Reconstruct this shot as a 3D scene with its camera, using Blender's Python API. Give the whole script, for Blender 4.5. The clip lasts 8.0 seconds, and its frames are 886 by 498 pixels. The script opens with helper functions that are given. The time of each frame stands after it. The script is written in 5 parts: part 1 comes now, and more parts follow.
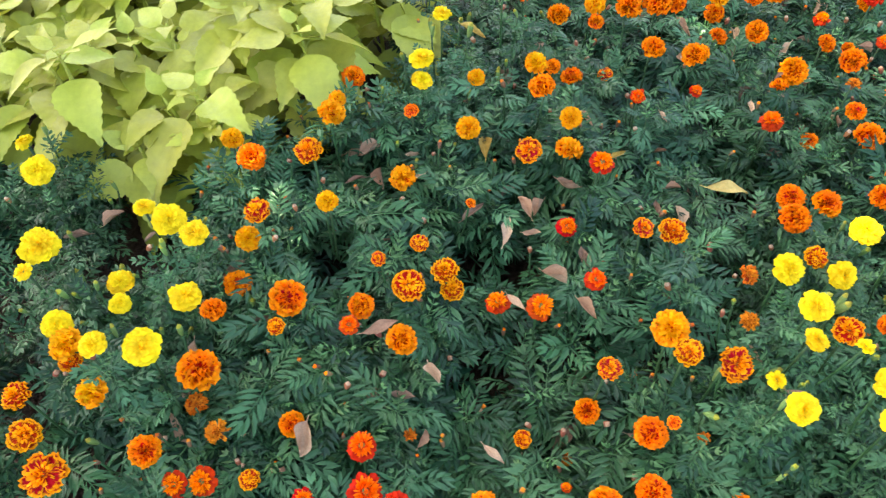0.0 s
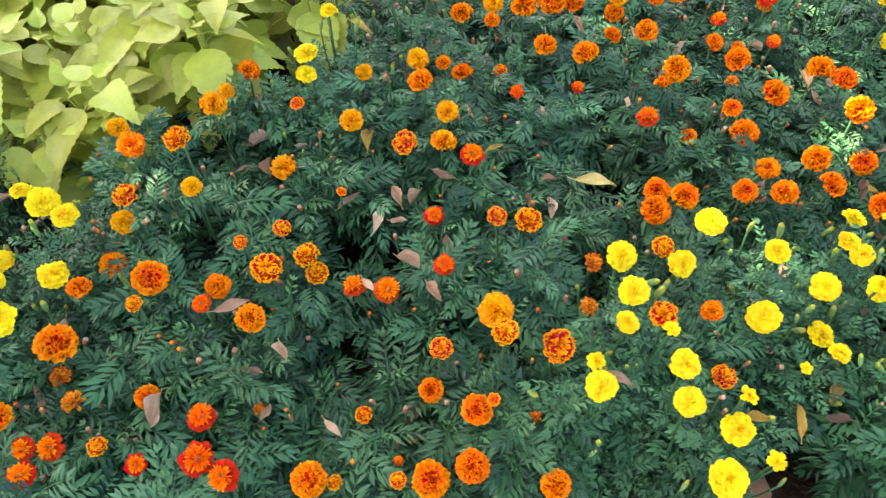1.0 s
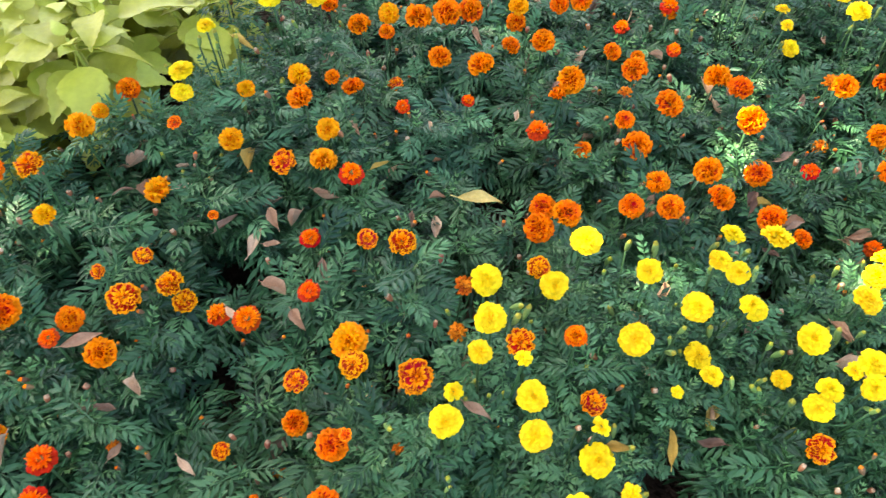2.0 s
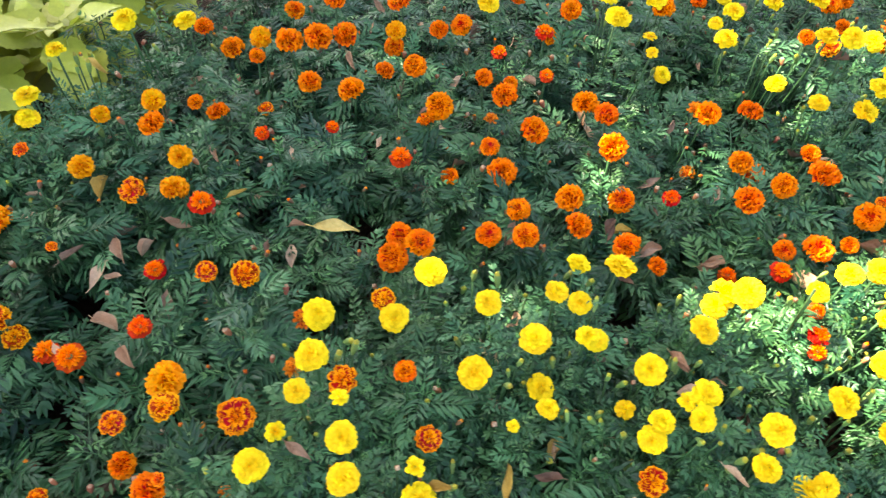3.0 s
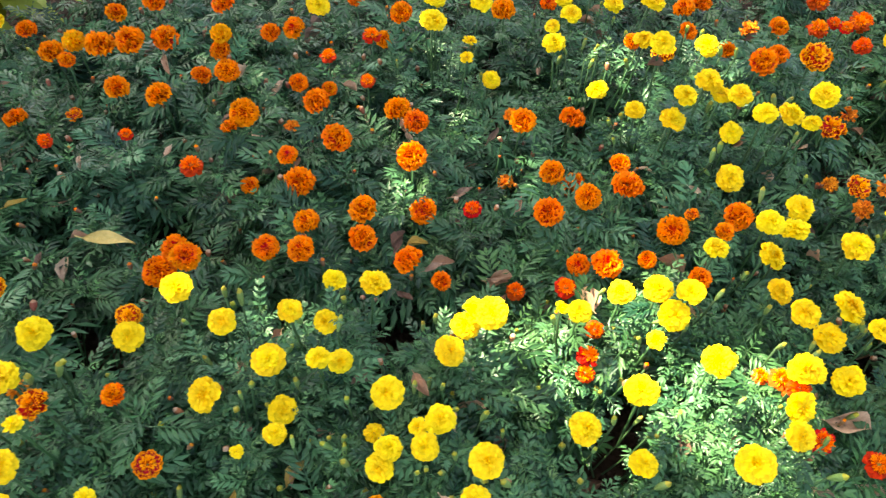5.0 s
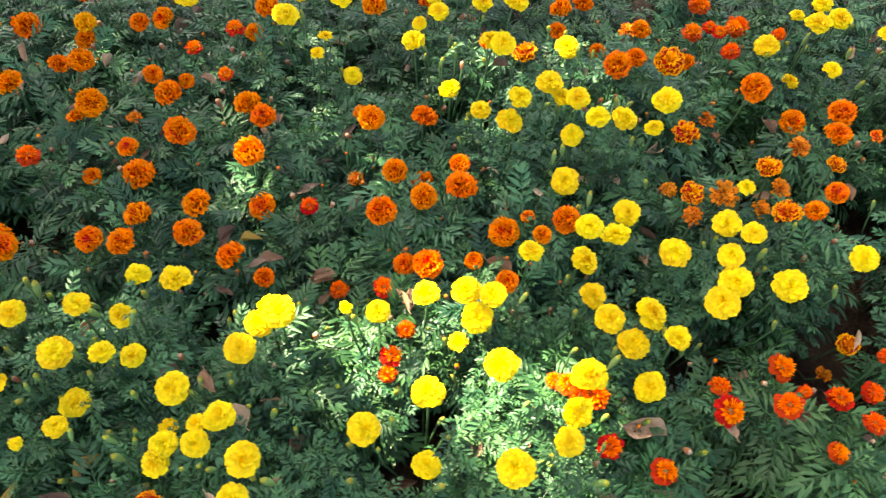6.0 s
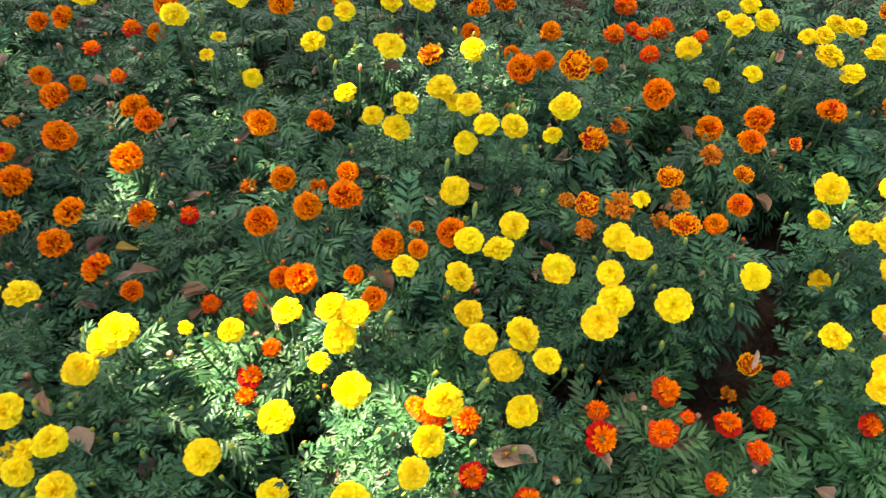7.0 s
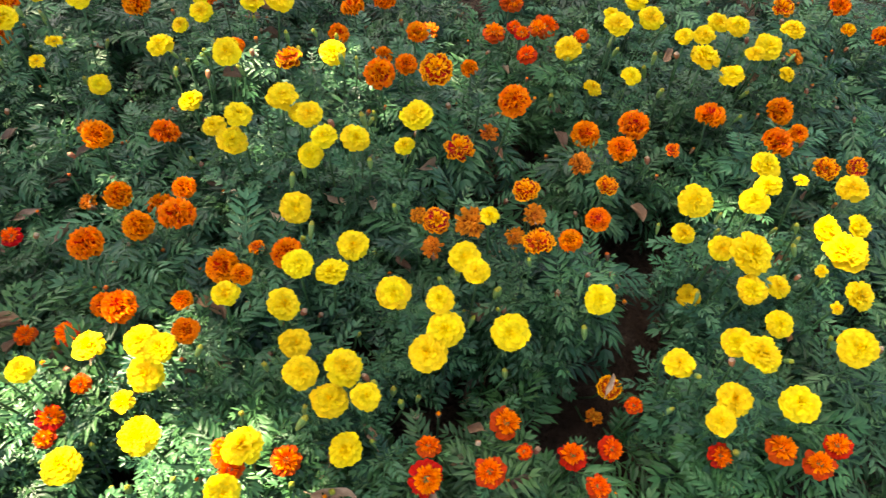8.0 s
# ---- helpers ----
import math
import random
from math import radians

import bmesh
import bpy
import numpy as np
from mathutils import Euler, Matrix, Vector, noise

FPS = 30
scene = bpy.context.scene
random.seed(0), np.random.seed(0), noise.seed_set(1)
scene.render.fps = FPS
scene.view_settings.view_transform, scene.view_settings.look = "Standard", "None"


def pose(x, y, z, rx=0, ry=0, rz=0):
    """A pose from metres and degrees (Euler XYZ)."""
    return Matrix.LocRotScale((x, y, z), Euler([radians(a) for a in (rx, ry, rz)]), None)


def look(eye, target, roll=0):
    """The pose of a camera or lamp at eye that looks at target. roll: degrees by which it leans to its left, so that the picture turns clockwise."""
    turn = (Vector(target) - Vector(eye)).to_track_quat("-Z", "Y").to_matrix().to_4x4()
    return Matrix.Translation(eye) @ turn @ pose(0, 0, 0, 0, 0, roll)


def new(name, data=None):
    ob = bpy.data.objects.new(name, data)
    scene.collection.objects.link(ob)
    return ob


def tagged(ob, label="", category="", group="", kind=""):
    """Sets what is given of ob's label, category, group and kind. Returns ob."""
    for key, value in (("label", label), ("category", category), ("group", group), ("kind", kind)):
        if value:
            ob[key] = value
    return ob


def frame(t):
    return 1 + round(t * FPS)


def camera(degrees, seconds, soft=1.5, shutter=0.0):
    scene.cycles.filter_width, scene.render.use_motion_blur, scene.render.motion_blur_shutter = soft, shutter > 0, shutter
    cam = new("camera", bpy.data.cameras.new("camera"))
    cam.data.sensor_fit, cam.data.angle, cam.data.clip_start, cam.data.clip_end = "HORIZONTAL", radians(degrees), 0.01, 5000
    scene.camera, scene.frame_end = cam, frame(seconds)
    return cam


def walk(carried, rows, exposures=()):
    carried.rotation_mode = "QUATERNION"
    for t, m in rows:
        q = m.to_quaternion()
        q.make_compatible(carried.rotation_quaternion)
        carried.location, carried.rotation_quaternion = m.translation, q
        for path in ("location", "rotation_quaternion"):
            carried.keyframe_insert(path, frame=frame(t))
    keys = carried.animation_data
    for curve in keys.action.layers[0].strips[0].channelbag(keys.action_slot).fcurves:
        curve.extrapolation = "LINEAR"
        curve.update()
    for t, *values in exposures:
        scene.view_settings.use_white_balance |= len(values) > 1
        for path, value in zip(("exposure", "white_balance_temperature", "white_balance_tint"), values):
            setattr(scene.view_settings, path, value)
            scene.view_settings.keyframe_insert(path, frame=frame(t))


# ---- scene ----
cam = camera(64.4, 8.0, soft=1.3, shutter=0.25)
PATH = [
    (0, (0.1116, 0.108, 1.1484), (0.0372, 1.5396, -0.7764), 0.3),
    (0.5, (0.2256, 0.1032, 1.1556), (0.126, 1.5312, -0.7704), -0.5),
    (1, (0.3588, 0.0756, 1.1712), (0.2316, 1.5096, -0.75), -0.6),
    (1.5, (0.4488, 0.0864, 1.1664), (0.3192, 1.5192, -0.7536), -1.4),
    (1.7, (0.4884, 0.1068, 1.1592), (0.3684, 1.5408, -0.762), -1.2),
    (2.8, (0.6612, 0.1824, 1.164), (0.696, 1.6524, -0.7332), 2.7),
    (3, (0.7164, 0.1788, 1.1616), (0.7524, 1.6596, -0.7272), 3.0),
    (3.5, (0.8544, 0.1584, 1.1796), (0.8748, 1.6644, -0.6876), 3.4),
    (4, (0.9504, 0.1476, 1.188), (0.942, 1.6692, -0.6684), 2.4),
    (4.2, (0.9732, 0.1536, 1.1808), (0.9672, 1.6776, -0.6744), 2.4),
    (5.5, (1.212, 0.2652, 1.1472), (1.2384, 1.7148, -0.7644), 2.9),
    (6, (1.3668, 0.2532, 1.1676), (1.3896, 1.7064, -0.7428), 4.2),
    (6.5, (1.4724, 0.258, 1.1748), (1.4628, 1.7136, -0.7344), 3.7),
    (7, (1.5636, 0.3168, 1.1508), (1.5684, 1.7568, -0.7692), 4.0),
    (7.5, (1.6572, 0.3816, 1.1388), (1.7016, 1.8072, -0.792), 4.5),
    (8, (1.776, 0.4092, 1.134), (1.8408, 1.8144, -0.81), 5.2),
]
walk(cam, [(t, look(eye, target, roll)) for t, eye, target, roll in PATH], [(0.0, 3.58, 7100, 3), (1.5, 3.58, 7150, 3), (3.5, 3.32, 7300, 4), (5.5, 3.12, 7600, 4), (8.0, 2.90, 7700, 4)])

# ---- light: open shade under a tree, sun through gaps in its crown ----
SUN_DIR = Vector((-0.52, 0.30, 0.80)).normalized()
world = bpy.data.worlds.new("sky")
scene.world = world
world.use_nodes = True
wn = world.node_tree
sky = wn.nodes.new("ShaderNodeTexSky")
sky.sky_type = "NISHITA"
sky.sun_disc = False
sky.air_density, sky.dust_density, sky.ozone_density = 0.8, 4.0, 0.3
sky.sun_elevation = math.asin(SUN_DIR.z)
sky.sun_rotation = math.atan2(SUN_DIR.x, SUN_DIR.y)
wn.links.new(sky.outputs["Color"], wn.nodes["Background"].inputs["Color"])
wn.nodes["Background"].inputs["Strength"].default_value = 0.10
sun_data = bpy.data.lights.new("sun", "SUN")
sun_data.energy, sun_data.angle, sun_data.color = 5.0, radians(0.55), (1.0, 0.92, 0.76)
sun = new("sun", sun_data)
sun.matrix_world = look(SUN_DIR * 20, (0, 0, 0))

# ---- materials ----


def material(name, rough=0.6, spec=0.4, translucent=0.0):
    """A principled material; returns it with its tree, its shader and a colour socket to feed."""
    m = bpy.data.materials.new(name)
    m.use_nodes = True
    nt = m.node_tree
    bsdf = nt.nodes["Principled BSDF"]
    bsdf.inputs["Roughness"].default_value = rough
    bsdf.inputs["Specular IOR Level"].default_value = spec
    col = nt.nodes.new("ShaderNodeHueSaturation")
    nt.links.new(col.outputs["Color"], bsdf.inputs["Base Color"])
    if translucent:
        tr = nt.nodes.new("ShaderNodeBsdfTranslucent")
        mix = nt.nodes.new("ShaderNodeMixShader")
        mix.inputs[0].default_value = translucent
        nt.links.new(col.outputs["Color"], tr.inputs["Color"])
        nt.links.new(bsdf.outputs[0], mix.inputs[1])
        nt.links.new(tr.outputs[0], mix.inputs[2])
        nt.links.new(mix.outputs[0], nt.nodes["Material Output"].inputs["Surface"])
    return m, nt, bsdf, col


def ramp(nt, stops, source):
    r = nt.nodes.new("ShaderNodeValToRGB")
    e = r.color_ramp.elements
    while len(e) < len(stops):
        e.new(0.5)
    for k, (p, c) in zip(e, stops):
        k.position, k.color = p, (*c, 1)
    nt.links.new(source, r.inputs[0])
    return r.outputs[0]


def noise_tex(nt, scale, detail=3.0, coord="Object"):
    tc = nt.nodes.new("ShaderNodeTexCoord")
    n = nt.nodes.new("ShaderNodeTexNoise")
    n.inputs["Scale"].default_value, n.inputs["Detail"].default_value = scale, detail
    nt.links.new(tc.outputs[coord], n.inputs["Vector"])
    return n.outputs["Fac"]


def scaled(nt, source, low, high):
    r = nt.nodes.new("ShaderNodeMapRange")
    r.inputs["To Min"].default_value, r.inputs["To Max"].default_value = low, high
    nt.links.new(source, r.inputs["Value"])
    return r.outputs[0]


def bump(nt, bsdf, source, strength, distance):
    b = nt.nodes.new("ShaderNodeBump")
    b.inputs["Strength"].default_value, b.inputs["Distance"].default_value = strength, distance
    nt.links.new(source, b.inputs["Height"])
    nt.links.new(b.outputs[0], bsdf.inputs["Normal"])


def math_node(nt, op, a, b=None):
    n = nt.nodes.new("ShaderNodeMath")
    n.operation = op
    for k, v in enumerate((a, b)):
        if v is None:
            continue
        if isinstance(v, (int, float)):
            n.inputs[k].default_value = v
        else:
            nt.links.new(v, n.inputs[k])
    return n.outputs[0]


def foliage_material(name, dark, light, rough, translucent, spec, uneven=1.0):
    """Leaves that differ one from another, each mottled a little."""
    m, nt, bsdf, col = material(name, rough, spec, translucent)
    geo = nt.nodes.new("ShaderNodeNewGeometry")
    c = ramp(nt, [(0.0, dark), (1.0, light)], geo.outputs["Random Per Island"])
    nt.links.new(c, col.inputs["Color"])
    info = nt.nodes.new("ShaderNodeObjectInfo")
    patch = math_node(nt, "ADD", scaled(nt, noise_tex(nt, 9.0), 1 - 0.42 * uneven, 1 + 0.3 * uneven), scaled(nt, info.outputs["Random"], -0.2 * uneven, 0.2 * uneven))
    fine = math_node(nt, "MULTIPLY", patch, scaled(nt, noise_tex(nt, 160.0), 0.75, 1.25))
    nt.links.new(fine, col.inputs["Value"])
    nt.links.new(scaled(nt, info.outputs["Random"], 0.478, 0.508), col.inputs["Hue"])
    bump(nt, bsdf, noise_tex(nt, 420.0, 2.0), 0.25, 0.002)
    return m


def petal_material(name, inner, margin, edge, rough=0.55):
    """Petals with a darker heart and a margin of another colour; u runs across a petal, v along it."""
    m, nt, bsdf, col = material(name, rough, 0.12, 0.09)
    uv = nt.nodes.new("ShaderNodeUVMap")
    uv.uv_map = "petal"
    sep = nt.nodes.new("ShaderNodeSeparateXYZ")
    nt.links.new(uv.outputs[0], sep.inputs[0])
    across = math_node(nt, "ABSOLUTE", math_node(nt, "SUBTRACT", math_node(nt, "MULTIPLY", sep.outputs[0], 2.0), 1.0))
    reach = math_node(nt, "MAXIMUM", math_node(nt, "MULTIPLY", across, 0.96), sep.outputs[1])
    ragged = math_node(nt, "ADD", reach, scaled(nt, noise_tex(nt, 22.0, 2.0), -0.10, 0.10))
    c = ramp(nt, [(0.0, inner), (max(0.0, edge - 0.06), inner), (min(1.0, edge + 0.05), margin), (1.0, margin)], ragged)
    nt.links.new(c, col.inputs["Color"])
    info = nt.nodes.new("ShaderNodeObjectInfo")
    nt.links.new(scaled(nt, info.outputs["Random"], 0.488, 0.508), col.inputs["Hue"])
    geo = nt.nodes.new("ShaderNodeNewGeometry")
    each = math_node(nt, "MULTIPLY", scaled(nt, geo.outputs["Random Per Island"], 0.88, 1.16), scaled(nt, noise_tex(nt, 14.0), 0.92, 1.1))
    nt.links.new(each, col.inputs["Value"])
    bump(nt, bsdf, noise_tex(nt, 45.0, 2.0), 0.3, 0.02)
    return m


def dry_material(name, stops, spec=0.2):
    m, nt, bsdf, col = material(name, 0.75, spec, 0.08)
    info = nt.nodes.new("ShaderNodeObjectInfo")
    mixed = math_node(nt, "ADD", math_node(nt, "MULTIPLY", info.outputs["Random"], 0.6), scaled(nt, noise_tex(nt, 60.0, 4.0), -0.1, 0.5))
    nt.links.new(ramp(nt, stops, mixed), col.inputs["Color"])
    nt.links.new(scaled(nt, noise_tex(nt, 12.0), 0.65, 1.25), col.inputs["Value"])
    bump(nt, bsdf, noise_tex(nt, 250.0, 3.0), 0.5, 0.003)
    return m


LEAF = foliage_material("marigold_leaf", (0.007, 0.038, 0.0185), (0.065, 0.172, 0.068), 0.34, 0.07, 0.27)
LIGHT_LEAF = foliage_material("low_marigold_leaf", (0.016, 0.062, 0.020), (0.072, 0.188, 0.060), 0.34, 0.14, 0.24)
YOUNG_LEAF = foliage_material("marigold_shoot_tip", (0.038, 0.115, 0.036), (0.098, 0.230, 0.074), 0.38, 0.16, 0.35)
STALK = foliage_material("marigold_stalk", (0.016, 0.055, 0.018), (0.042, 0.10, 0.034), 0.5, 0.0, 0.25)
CALYX = foliage_material("marigold_calyx", (0.13, 0.23, 0.06), (0.20, 0.32, 0.09), 0.5, 0.1, 0.3)
CALYX_DRY = foliage_material("faded_calyx", (0.15, 0.10, 0.05), (0.28, 0.15, 0.075), 0.6, 0.1, 0.2)
LIME = foliage_material("lime_leaf", (0.30, 0.35, 0.022), (0.53, 0.55, 0.080), 0.36, 0.24, 0.5, 0.65)
PETALS = {
    # yellow: the deeper golden heart also paints in the shade between petals
    "y": petal_material("yellow_petal", (0.90, 0.54, 0.006), (0.92, 0.655, 0.015), 0.50),
    "o": petal_material("orange_petal", (0.44, 0.012, 0.001), (1.0, 0.250, 0.003), 0.76),
    "g": petal_material("golden_petal", (0.58, 0.040, 0.002), (1.0, 0.40, 0.006), 0.66),
    "b": petal_material("maroon_petal_gold_edge", (0.38, 0.008, 0.0), (0.98, 0.36, 0.004), 0.86),
    "r": petal_material("red_petal", (0.32, 0.012, 0.001), (0.50, 0.034, 0.001), 0.66),
    "s": petal_material("faded_petal", (0.34, 0.05, 0.008), (0.80, 0.24, 0.015), 0.66, 0.7),
}
CREST = {
    "y": PETALS["y"],
    "o": petal_material("orange_crest", (0.52, 0.018, 0.001), (1.0, 0.255, 0.003), 0.70),
    "g": petal_material("golden_crest", (0.74, 0.11, 0.003), (1.0, 0.48, 0.008), 0.50),
    "b": petal_material("gold_crest", (0.52, 0.022, 0.002), (1.0, 0.40, 0.006), 0.55),
    "r": petal_material("red_orange_crest", (0.62, 0.022, 0.001), (1.0, 0.225, 0.003), 0.42),
    "s": petal_material("faded_crest", (0.42, 0.08, 0.010), (0.82, 0.30, 0.02), 0.5, 0.7),
}
DRY_PINK = dry_material("dry_pinkish_leaf", [(0.0, (0.30, 0.14, 0.08)), (0.5, (0.52, 0.31, 0.19)), (1.0, (0.74, 0.55, 0.38))])
DRY_YELLOW = dry_material("dry_yellow_leaf", [(0.0, (0.42, 0.24, 0.05)), (0.6, (0.62, 0.42, 0.10)), (1.0, (0.70, 0.55, 0.24))])
DRY_BROWN = dry_material("dry_brown_leaf", [(0.0, (0.13, 0.065, 0.045)), (0.5, (0.26, 0.15, 0.10)), (1.0, (0.44, 0.29, 0.20))])
BARK = dry_material("bark", [(0.0, (0.06, 0.045, 0.03)), (0.5, (0.13, 0.10, 0.07)), (1.0, (0.2, 0.16, 0.12))])
TREE_LEAF = foliage_material("tree_leaf", (0.03, 0.07, 0.02), (0.06, 0.12, 0.03), 0.45, 0.1, 0.4)


def soil_material():
    m, nt, bsdf, col = material("soil", 0.95, 0.1)
    c = ramp(nt, [(0.3, (0.020, 0.012, 0.008)), (0.55, (0.050, 0.030, 0.020)), (0.75, (0.10, 0.065, 0.045))], noise_tex(nt, 14.0, 8.0))
    nt.links.new(c, col.inputs["Color"])
    nt.links.new(scaled(nt, noise_tex(nt, 1.5), 0.7, 1.2), col.inputs["Value"])
    bump(nt, bsdf, noise_tex(nt, 90.0, 6.0), 0.9, 0.02)
    return m


SOIL = soil_material()

# ---- building helpers ----
rng = np.random.default_rng(7)


def mesh_of(name, verts, faces, mat, uvs=None, smooth=True):
    """A mesh from arrays of corners and faces; uvs, one for each corner, make the petal map."""
    me = bpy.data.meshes.new(name)
    me.from_pydata([tuple(v) for v in verts], [], [tuple(f) for f in faces])
    me.materials.append(mat)
    if uvs is not None:
        layer = me.uv_layers.new(name="petal")
        index = np.empty(len(me.loops), dtype=np.int32)
        me.loops.foreach_get("vertex_index", index)
        layer.data.foreach_set("uv", np.asarray(uvs, dtype=np.float32)[index].ravel())
    if smooth:
        me.polygons.foreach_set("use_smooth", np.ones(len(me.polygons), dtype=bool))
    me.update()
    return me


def tri_mesh(name, verts, tris, mat):
    """A large mesh of triangles, filled in from arrays at once."""
    me = bpy.data.meshes.new(name)
    n = len(tris)
    me.vertices.add(len(verts))
    me.vertices.foreach_set("co", np.asarray(verts, dtype=np.float32).ravel())
    me.loops.add(3 * n)
    me.loops.foreach_set("vertex_index", np.asarray(tris, dtype=np.int32).ravel())
    me.polygons.add(n)
    me.polygons.foreach_set("loop_start", np.arange(0, 3 * n, 3, dtype=np.int32))
    me.polygons.foreach_set("use_smooth", np.ones(n, dtype=bool))
    me.materials.append(mat)
    me.update(calc_edges=True)
    return me


def child(name, me, parent, m=None, label=""):
    """A mesh object as a part of its thing; m is its pose beside the thing's origin."""
    ob = new(name, me)
    ob.parent = parent
    if m is not None:
        ob.matrix_basis = m
    return tagged(ob, label) if label else ob


def tube(points, radii, sides=5):
    """Corners and faces of a tapering tube along points."""
    pts = np.asarray(points, float)
    verts, faces = [], []
    for i, p in enumerate(pts):
        d = pts[min(i + 1, len(pts) - 1)] - pts[max(i - 1, 0)]
        d = d / (np.linalg.norm(d) + 1e-9)
        a = np.cross(d, (0.3, 0.9, 0.1))
        a /= np.linalg.norm(a)
        b = np.cross(d, a)
        for k in range(sides):
            ang = 2 * math.pi * k / sides
            verts.append(p + radii[i] * (math.cos(ang) * a + math.sin(ang) * b))
    for i in range(len(pts) - 1):
        for k in range(sides):
            j = (k + 1) % sides
            faces.append((i * sides + k, i * sides + j, (i + 1) * sides + j, (i + 1) * sides + k))
    faces.append(tuple(range((len(pts) - 1) * sides, len(pts) * sides)))
    return verts, faces


def aimed(place, normal, spin, size):
    """A pose at place with its z along normal, turned by spin, scaled by size."""
    q = Vector(normal).normalized().to_track_quat("Z", "Y")
    return Matrix.Translation(place) @ q.to_matrix().to_4x4() @ Matrix.Rotation(spin, 4, "Z") @ Matrix.Diagonal((size, size, size, 1))


# ---- flower heads, one unit across ----


def add_petal(store, az, elev, r0, z0, length, width, curl, ruffle, notch=0.05):
    """A petal from the axis outwards: az its direction, elev its rise, curl how its rise changes to the tip; narrow ones are quills."""
    verts, faces, uvs = store
    nu, nv = (3, 2) if width < 0.05 else (6, 3)
    base = len(verts)
    phase, waves = rng.uniform(0, 6.28), rng.uniform(1.3, 2.3)
    twist = rng.normal(0, 0.16)
    ca, sa = math.cos(az), math.sin(az)
    x, z = r0, z0
    for j in range(nv + 1):
        s = j / nv
        ang = elev + curl * s
        if j:
            x += length / nv * math.cos(ang)
            z += length / nv * math.sin(ang)
        w = width * (0.34 + 0.66 * min(1.0, s * 1.4) ** 0.8) * (1.0 if j < nv else 0.84)
        for i in range(nu):
            u = -1 + 2 * i / (nu - 1)
            wave = ruffle * s * s * math.sin(waves * math.pi * u + phase) + twist * u * w * s
            out = -length * (0.12 * u * u + notch * math.cos(5 * u + phase) * 0.6) * (s ** 3)
            xx = x + out * math.cos(ang) - wave * math.sin(ang)
            zz = z + out * math.sin(ang) + wave * math.cos(ang) + 0.10 * w * u * u
            yy = u * w
            verts.append((xx * ca - yy * sa, xx * sa + yy * ca, zz))
            uvs.append(((u + 1) / 2, s))
    for j in range(nv):
        for i in range(nu - 1):
            a = base + j * nu + i
            faces.append((a, a + 1, a + nu + 1, a + nu))


def ring(store, count, elev, r0, z0, length, width, curl, ruffle, scatter=0.08):
    start = rng.uniform(0, 6.28)
    quill = width < 0.05
    for k in range(count):
        az = start + 2 * math.pi * (k + rng.uniform(-0.25, 0.25)) / count + (rng.normal(0, 0.13) if quill else 0.0)
        f = rng.uniform(0.74, 1.10) if quill else rng.uniform(0.92, 1.05)
        bend = curl + rng.normal(0, 0.45 if quill else 0.2)
        add_petal(store, az, elev + rng.normal(0, scatter), r0, z0, length * f, width * rng.uniform(0.85, 1.15), bend, ruffle)


